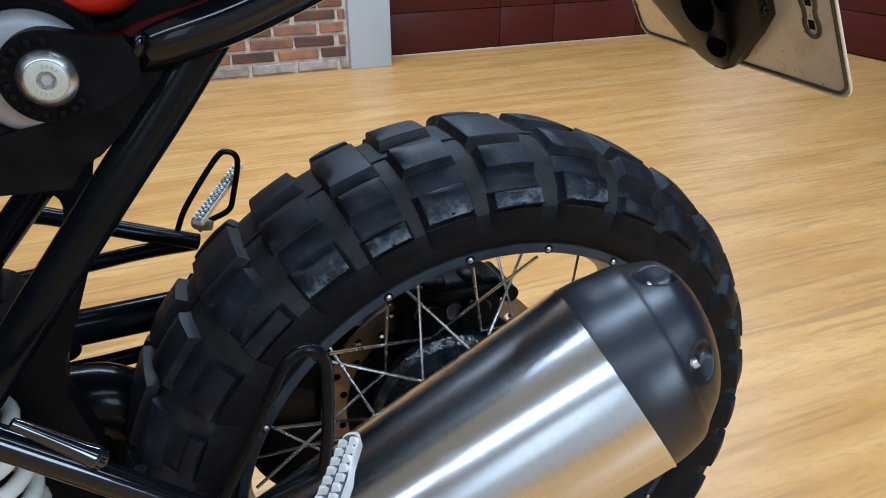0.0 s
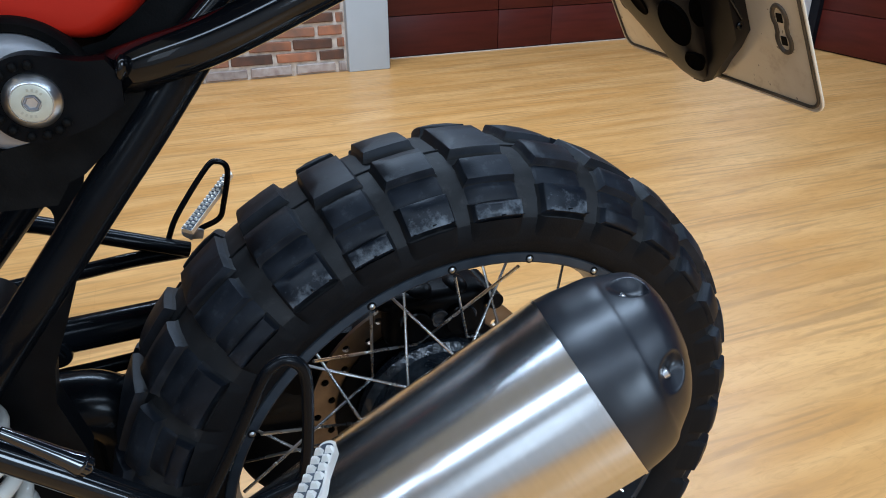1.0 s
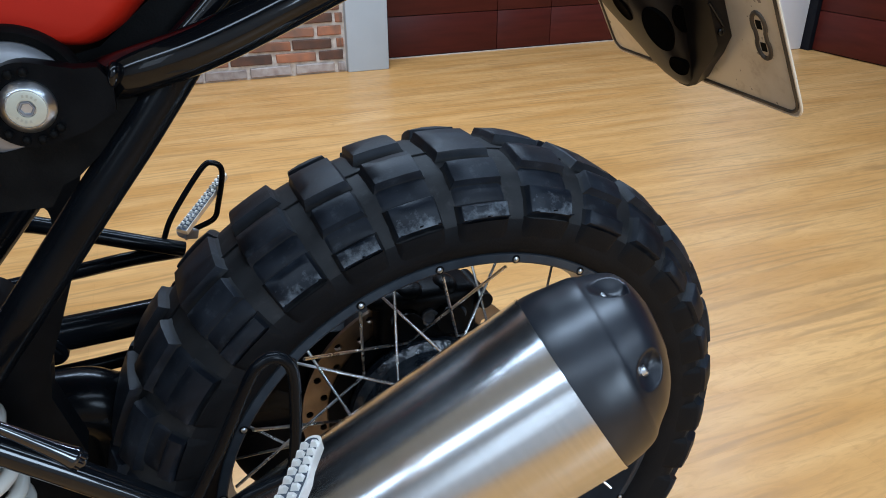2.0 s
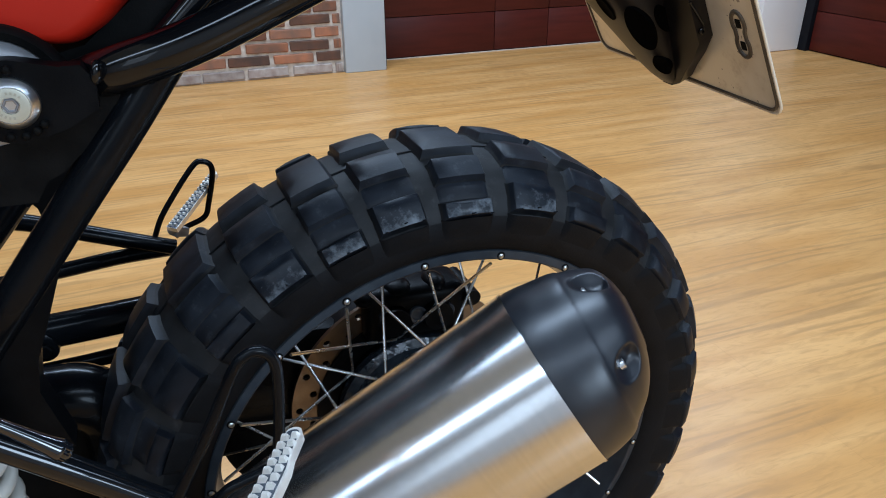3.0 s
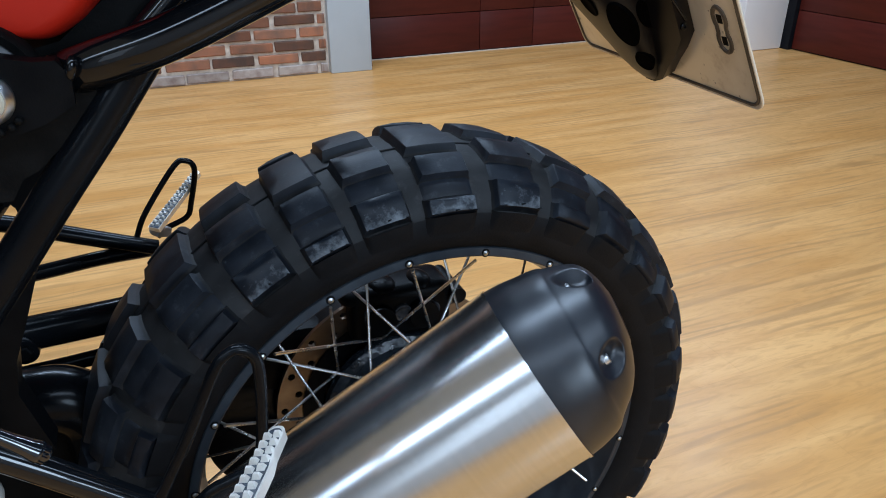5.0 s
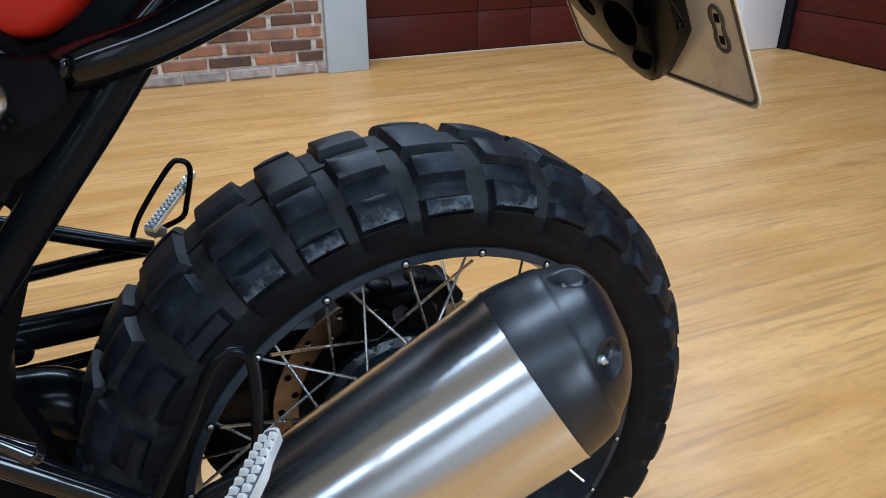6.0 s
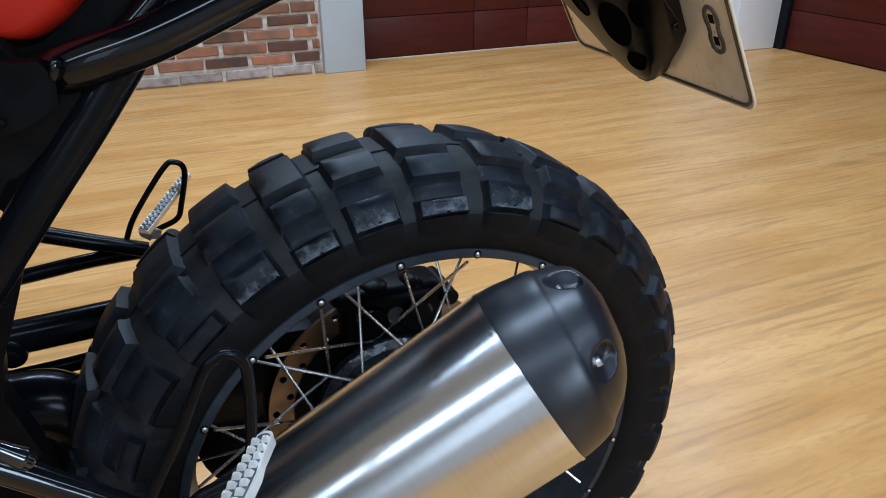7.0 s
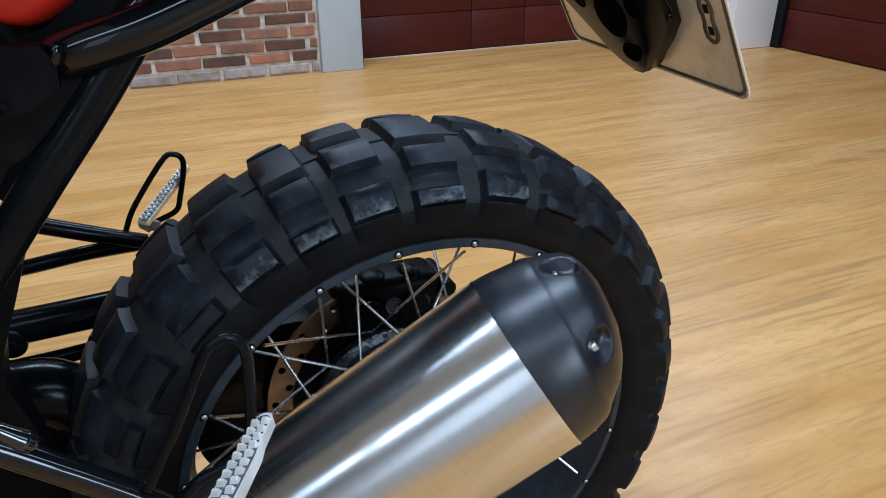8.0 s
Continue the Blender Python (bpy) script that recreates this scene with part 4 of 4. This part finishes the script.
def foot_peg(name, hinge, tip, up, wide, thick, teeth):
    """A tapering cast peg with two rows of teeth on its tread."""
    h, t = Vector(hinge), Vector(tip)
    along = (t - h).normalized()
    up = Vector(up)
    up = (up - along * up.dot(along)).normalized()
    side = along.cross(up)
    length = (t - h).length
    m = Matrix.Translation(h) @ Matrix((along, side, up)).transposed().to_4x4()
    bm = bmesh.new()
    outline = [(0, -wide * 0.64), (length * 0.78, -wide * 0.44)]
    outline += [(length - wide * 0.36 + wide * 0.36 * math.cos(radians(a)), wide * 0.40 * math.sin(radians(a))) for a in range(-75, 76, 25)]
    outline += [(length * 0.74, wide * 0.46), (length * 0.62, wide * 0.62), (0, wide * 0.70)]
    add_slab(bm, outline, -thick, 0, m)
    bevelled(bm, thick * 0.26, 3, 25)
    peg = part(name, bm, ALU, bike, "cast aluminium footpeg with toothed tread")
    # raised slab; its dark colour stands for shade between the teeth
    bed = [(x * 0.965 + length * 0.005, y * 0.86) for x, y in outline]
    part("tread_bed", add_slab(bmesh.new(), bed, -0.001, 0.0004, m), CAST_DARK, peg, "thin dark bed that paints the shade between the teeth", smooth=False)
    tooth = bmesh.new()
    p = length / (teeth + 1.2)
    w = wide * 0.21
    for row in (-1, 1):
        for k in range(teeth):
            x = p * (k + 0.6 + (0.25 if row > 0 else 0))
            y = row * wide * 0.30 * (1 - 0.25 * k / teeth)
            base = [tooth.verts.new(m @ Vector((x + dx * p * 0.33, y + dy * w, 0.0))) for dx, dy in ((-1, -1), (1, -1), (1, 1), (-1, 1))]
            peak = [tooth.verts.new(m @ Vector((x + dx * p * 0.14, y + dy * w * 0.55, thick * 0.46))) for dx, dy in ((-1, -1), (1, -1), (1, 1), (-1, 1))]
            tooth.faces.new(peak)
            for q in range(4):
                tooth.faces.new((base[q], base[(q + 1) % 4], peak[(q + 1) % 4], peak[q]))
    part("teeth", tooth, ALU, peg, smooth=False)
    return peg


foot_peg("far_footpeg", (-0.224, 0.165, 0.530), (-0.169, 0.226, 0.564), (-0.45, -0.62, 0.5), 0.0092, 0.0055, 15)
hinge = bevelled(box((-0.012, -0.007, -0.008), (0.012, 0.007, 0.007)), 0.003, 3)
add_lathe(hinge, [(-0.010, 0.0), (-0.010, 0.0075), (0.008, 0.0075), (0.010, 0.005), (0.010, 0.0)], pose(-0.009, 0, 0.004, 60, 0, 0), 20)
bmesh.ops.transform(hinge, matrix=Matrix.Translation((-0.216, 0.185, 0.516)) @ pose(0, 0, 0, 0, 20, 35) @ Matrix.Scale(0.72, 4), verts=hinge.verts[:])
part("peg_hinge", hinge, GREY_ALU, bike, "cast aluminium footpeg hinge")

# passenger peg mount on the camera's side
part("peg_rail", tube([(-0.377, -0.165, 0.588), (-0.344, -0.165, 0.559), (-0.309, -0.168, 0.529), (-0.261, -0.172, 0.486), (-0.235, -0.176, 0.462)], 0.0092, 24), RAIL, bike, "glossy black peg rail")
LUG_A, LUG_B = Vector((-0.3310, -0.1690, 0.5683)), Vector((-0.3018, -0.1690, 0.5372))
LUG = axis_pose(LUG_A, LUG_B - LUG_A)
reach = (LUG_B - LUG_A).length
lug = lathe([(-0.006, 0.0), (-0.006, 0.0030), (0.0, 0.0036), (reach * 0.30, 0.0042), (reach * 0.60, 0.0049), (reach * 0.82, 0.0058), (reach * 0.95, 0.0068), (reach, 0.0071), (reach + 0.0006, 0.0066), (reach + 0.0004, 0.0)], LUG, 48)
lug_ob = part("rail_lug", lug, WET, bike, "glossy black flared lug on the rail", angle=50)
nut = lathe([(reach, 0.0), (reach, 0.0054), (reach + 0.004, 0.0056), (reach + 0.006, 0.0044), (reach + 0.0065, 0.0)], LUG, 20)
for k in range(9):  # fluted end
    a = 2 * math.pi * k / 9
    add_tube(nut, [LUG @ Vector((0.0055 * math.cos(a), 0.0055 * math.sin(a), z)) for z in (reach, reach + 0.0042)], 0.0009, 6)
part("nut", nut, WET, lug_ob, "fluted black nut")
part("near_loop", tube([(-0.243, -0.178, 0.484), (-0.216, -0.178, 0.533), (-0.196, -0.178, 0.573), (-0.187, -0.178, 0.583), (-0.178, -0.178, 0.584), (-0.170, -0.178, 0.574), (-0.170, -0.178, 0.549), (-0.174, -0.178, 0.510), (-0.180, -0.178, 0.490), (-0.197, -0.178, 0.484), (-0.212, -0.178, 0.479), (-0.228, -0.178, 0.463)], 0.0040, 14), BLACK_PAINT, bike, "bent black heel guard loop")
foot_peg("near_footpeg", (-0.2115, -0.306, 0.562), (-0.167, -0.227, 0.559), (-0.36, -0.38, 0.76), 0.0122, 0.0072, 12)

# shock spring
top, foot = Vector((-0.383, -0.100, 0.575)), Vector((-0.380, -0.100, 0.430))
SPRING_AT = axis_pose(foot, top - foot)
coil = [SPRING_AT @ Vector((0.027 * math.cos(a), 0.027 * math.sin(a), 0.0185 * a / (2 * math.pi))) for a in (2 * math.pi * k / 14 for k in range(14 * 6))]
part("shock_spring", tube(coil, 0.0056, 12, 2), SPRING, bike, "white painted shock absorber spring")
part("shock_body", lathe([(-0.02, 0.0), (-0.02, 0.017), (0.14, 0.017), (0.14, 0.0)], SPRING_AT, 24), BLACK_PLASTIC, bike)

# number plate and its carrier
BL, BR = Vector((0.270, 0.142, 0.682)), Vector((0.258, -0.140, 0.677))
right = (BR - BL).normalized()
rise = Vector((-0.48, 0.0, 0.877)).normalized()
rise = (rise - right * rise.dot(right)).normalized()
PL = Matrix.Translation(BL) @ Matrix((right, rise, right.cross(rise))).transposed().to_4x4()
W, HT = (BR - BL).length, 0.155
corner = 0.012
outline = []
for cx, cy, a0 in ((W - corner, corner, -90), (W - corner, HT - corner, 0), (corner, HT - corner, 90), (corner, corner, 180)):
    outline += [(cx + corner * math.cos(radians(a0 + 22.5 * k)), cy + corner * math.sin(radians(a0 + 22.5 * k))) for k in range(5)]
plate = part("number_plate", add_slab(bmesh.new(), outline, -0.0007, 0.0007, PL), PLATE, bike, "bare metal back of the number plate")
part("plate_edge", tube([PL @ Vector((x, y, 0.0004)) for x, y in outline], 0.0013, 8, 1, closed=True), PLATE, plate, "bright rolled plate edge")
inset = [(W / 2 + (x - W / 2) * (1 - 0.0062 / W), HT / 2 + (y - HT / 2) * (1 - 0.0062 / HT)) for x, y in outline]
part("edge_line", tube([PL @ Vector((x, y, 0.0006)) for x, y in inset], 0.0017, 8, 1, closed=True), PLATE_MARK, plate, "dark bead painted for the pressed groove inside the edge")
# beside each edge a dark bead for the pressed figure of eight, round two black slabs for its slots
for cx, flip in ((W - 0.027, 1), (0.027, -1)):
    slots = bmesh.new()
    for cy in (0.061, 0.081):
        add_slab(slots, [(cx - 0.0030, cy - 0.0040), (cx + 0.0026, cy - 0.0040), (cx + 0.0026, cy + 0.0036), (cx - 0.0030, cy + 0.0036)], 0.0006, 0.0013, PL)
    part("slot", slots, BLACK_PLASTIC, plate)
    eight = [(0.0072 * math.cos(radians(a)), 0.081 + 0.0105 * math.sin(radians(a))) for a in range(-40, 221, 20)] + [(0.0072 * math.cos(radians(a)), 0.061 + 0.0105 * math.sin(radians(a))) for a in range(140, 401, 20)]
    groove = add_tube(bmesh.new(), [PL @ Vector((cx + x, y, 0.0005)) for x, y in eight], 0.0021, 8, 1, closed=True)
    part("pressed_line", groove, PLATE_MARK, plate)


def carrier():
    """A tapering moulded arm behind the plate; its four openings are put on as dark discs."""
    m = PL @ Matrix.Translation((W * 0.505, 0.0, 0.002))
    bm = bmesh.new()
    rows = [(0.000, 0.007, 0.008), (0.004, 0.014, 0.014), (0.014, 0.021, 0.019), (0.030, 0.027, 0.025), (0.050, 0.032, 0.031), (0.072, 0.037, 0.038), (0.096, 0.042, 0.046), (0.125, 0.046, 0.055), (0.175, 0.050, 0.066)]
    rings = []
    for y, w, d in rows:
        ring = []
        for k in range(24):
            a = 2 * math.pi * k / 24
            cx, cz = math.cos(a), math.sin(a)
            ring.append(bm.verts.new(m @ Vector((w * math.copysign(abs(cx) ** 0.6, cx), y, d * 0.5 + d * 0.5 * math.copysign(abs(cz) ** 0.6, cz)))))
        rings.append(ring)
    for a, b in zip(rings, rings[1:]):
        for k in range(24):
            bm.faces.new((a[k], a[(k + 1) % 24], b[(k + 1) % 24], b[k]))
    bm.faces.new(rings[0])
    bm.faces.new(rings[-1])
    return bm, m


bm, CARRY = carrier()
WING = [(-0.004, 0.003), (0.010, 0.003), (0.026, 0.010), (0.042, 0.027), (0.060, 0.044), (0.077, 0.064), (0.080, 0.10), (0.083, 0.175), (0.0, 0.175)]
wing = bevelled(add_slab(bmesh.new(), WING, 0.0, 0.014, CARRY), 0.006, 4)
arm = part("plate_carrier", bm, MOULDED, bike, "moulded black plate carrier with openings painted as dark discs", angle=50)


part("carrier_wing", wing, MOULDED, arm, "flared side of the carrier")
part("carrier_ridge", tube([(0.1975, -0.0790, 0.7612), (0.2045, -0.0792, 0.7540), (0.2120, -0.0788, 0.7465), (0.2160, -0.0782, 0.7425)], 0.0014, 10), GLOSS, arm, "glossy ridge on the carrier's side")
part("carrier_bolt", lathe([(-0.002, 0.0), (-0.002, 0.0030), (0.0012, 0.0030), (0.0018, 0.0024), (0.0018, 0.0012), (0.0006, 0.0010), (0.0006, 0.0)], axis_pose((0.2150, -0.0780, 0.7375), (0, -1, 0)), 20), GLOSS, arm, "small black bolt")


def painted_opening(at, normal, along, w, h):
    """A lipped oval disc on the carrier's face, its black standing for an opening's shade; along: its long way."""
    z, y = Vector(normal).normalized(), Vector(along)
    y = (y - z * y.dot(z)).normalized()
    m = Matrix.Translation(Vector(at) - z * 0.0008) @ Matrix((y.cross(z), y, z)).transposed().to_4x4() @ Matrix.Diagonal((w, h, 1, 1))
    return lathe([(-0.004, 1.0), (0.0016, 1.0), (0.0021, 0.97), (0.0019, 0.94), (0.0018, 0.0)], m, 28)


for at, normal, along, w, h in (((0.1650, -0.0100, 0.7505), (-0.695, 0.018, -0.718), (0.690, 0.195, -0.661), 0.0085, 0.0165),
                                ((0.1885, -0.0320, 0.7338), (-0.523, -0.557, -0.645), (0.679, 0.185, -0.710), 0.0105, 0.0280),
                                ((0.2051, -0.0386, 0.7426), (0.126, -0.982, -0.141), (0.684, 0.189, -0.705), 0.0064, 0.0160),
                                ((0.2228, -0.0236, 0.6985), (-0.557, -0.493, -0.668), (0.722, 0.110, -0.683), 0.0074, 0.0130)):
    part("painted_opening", painted_opening(at, normal, along, w, h), HOLE_BLACK, arm)

# bricks: courses up to where they can be seen and on up the wall
COURSE, LONG, GAP = 0.0615, 0.222, 0.0145
shapes = []
for k in range(6):
    bm = box((0, 0, 0), (LONG - GAP - 0.004 * (k % 3), 0.05, COURSE - GAP - 0.002 * (k % 2)))
    bmesh.ops.bevel(bm, geom=bm.edges[:], offset=0.004, segments=1, affect="EDGES")
    for v in bm.verts:
        v.co += Vector((noise.noise(v.co * 40 + Vector((k, 0, 0))), 0.6 * noise.noise(v.co * 40 + Vector((0, k, 0))), noise.noise(v.co * 40 + Vector((0, 0, k))))) * 0.004
    shapes.append(finish(bm, "brick", BRICK, False))
pale = []
for me in shapes:
    me = me.copy()
    me.materials[0] = LIME_BRICK
    pale.append(me)
wall_b = bpy.data.objects["wall_brick"]
rows = random.Random(3)
for c in range(14):
    x = 0.326 if c % 2 else 0.422
    while x > -1.5:
        placed("brick", rows.choice(shapes if c else pale), wall_b, Matrix.Translation((x + rows.uniform(-0.006, 0.006), Y1 - 0.002 + rows.uniform(-0.003, 0.003), 0.006 + COURSE * c + rows.uniform(-0.002, 0.002))) @ pose(0, 0, 0, 0, rows.uniform(-0.6, 0.6), 0))
        x -= LONG
    end = 0.548 if c % 2 else 0.644
    placed("brick", rows.choice(shapes if c else pale), wall_b, Matrix.Translation((end, Y1 - 0.001, 0.006 + COURSE * c)) @ Matrix.Diagonal(((0.683 - end) / LONG, 1, 1, 1)))

# the rest of the brickwork, up to the ceiling and on past the bike's front, as one mesh
def far_bricks():
    verts, faces = [], []
    for c in range(44):
        x = (0.326 if c % 2 else 0.422)
        while x > X0 + 0.3:
            if c >= 14 or x <= -1.5:
                w, h = LONG - GAP - rows.uniform(0, 0.008), COURSE - GAP - rows.uniform(0, 0.003)
                y, z = Y1 - 0.002 + rows.uniform(-0.003, 0.003), 0.006 + COURSE * c
                k = len(verts)
                verts += [(x + w * i, y + 0.05 * j, z + h * l) for i in (0, 1) for j in (0, 1) for l in (0, 1)]
                faces += [tuple(k + q for q in f) for f in ((0, 1, 5, 4), (0, 2, 3, 1), (4, 5, 7, 6), (1, 3, 7, 5), (0, 4, 6, 2))]
            x -= LONG
    me = bpy.data.meshes.new("brickwork")
    me.from_pydata(verts, [], faces)
    me.materials.append(BRICK)
    return me


tagged(placed("brickwork", far_bricks(), wall_b, Matrix()), kind="stuff")

# mahogany panels
def panel_row(parent, spans, along_x, at, heights):
    for a, b in spans:
        for lo, hi in heights:
            bm = box((a + 0.002, at, lo), (b - 0.002, at + 0.02, hi), 0.002) if along_x else box((at, a + 0.002, lo), (at + 0.02, b - 0.002, hi), 0.002)
            part("panel", bm, RED_WOOD, parent)


panel_row(wall_n, [(0.944, 1.655), (1.655, 2.01), (2.01, 2.60), (2.60, 3.02)], True, Y1 + 0.213, [(0.008, 0.225), (0.229, 0.95), (0.954, 1.70), (1.704, 2.6)])
panel_row(wall_e, [(1.95, 2.644), (1.30, 1.95), (0.65, 1.30), (0.0, 0.65), (-0.65, 0.0)], False, X1 + 0.01, [(0.008, 0.225), (0.229, 0.95), (0.954, 1.70), (1.704, 2.6)])

thing("baseboard", box((0.944, Y1 + 0.205, 0), (3.018, Y1 + 0.2128, 0.004)), MORTAR, "thin pale sealing strip along the panelled wall", "trim", "structure", smooth=False)
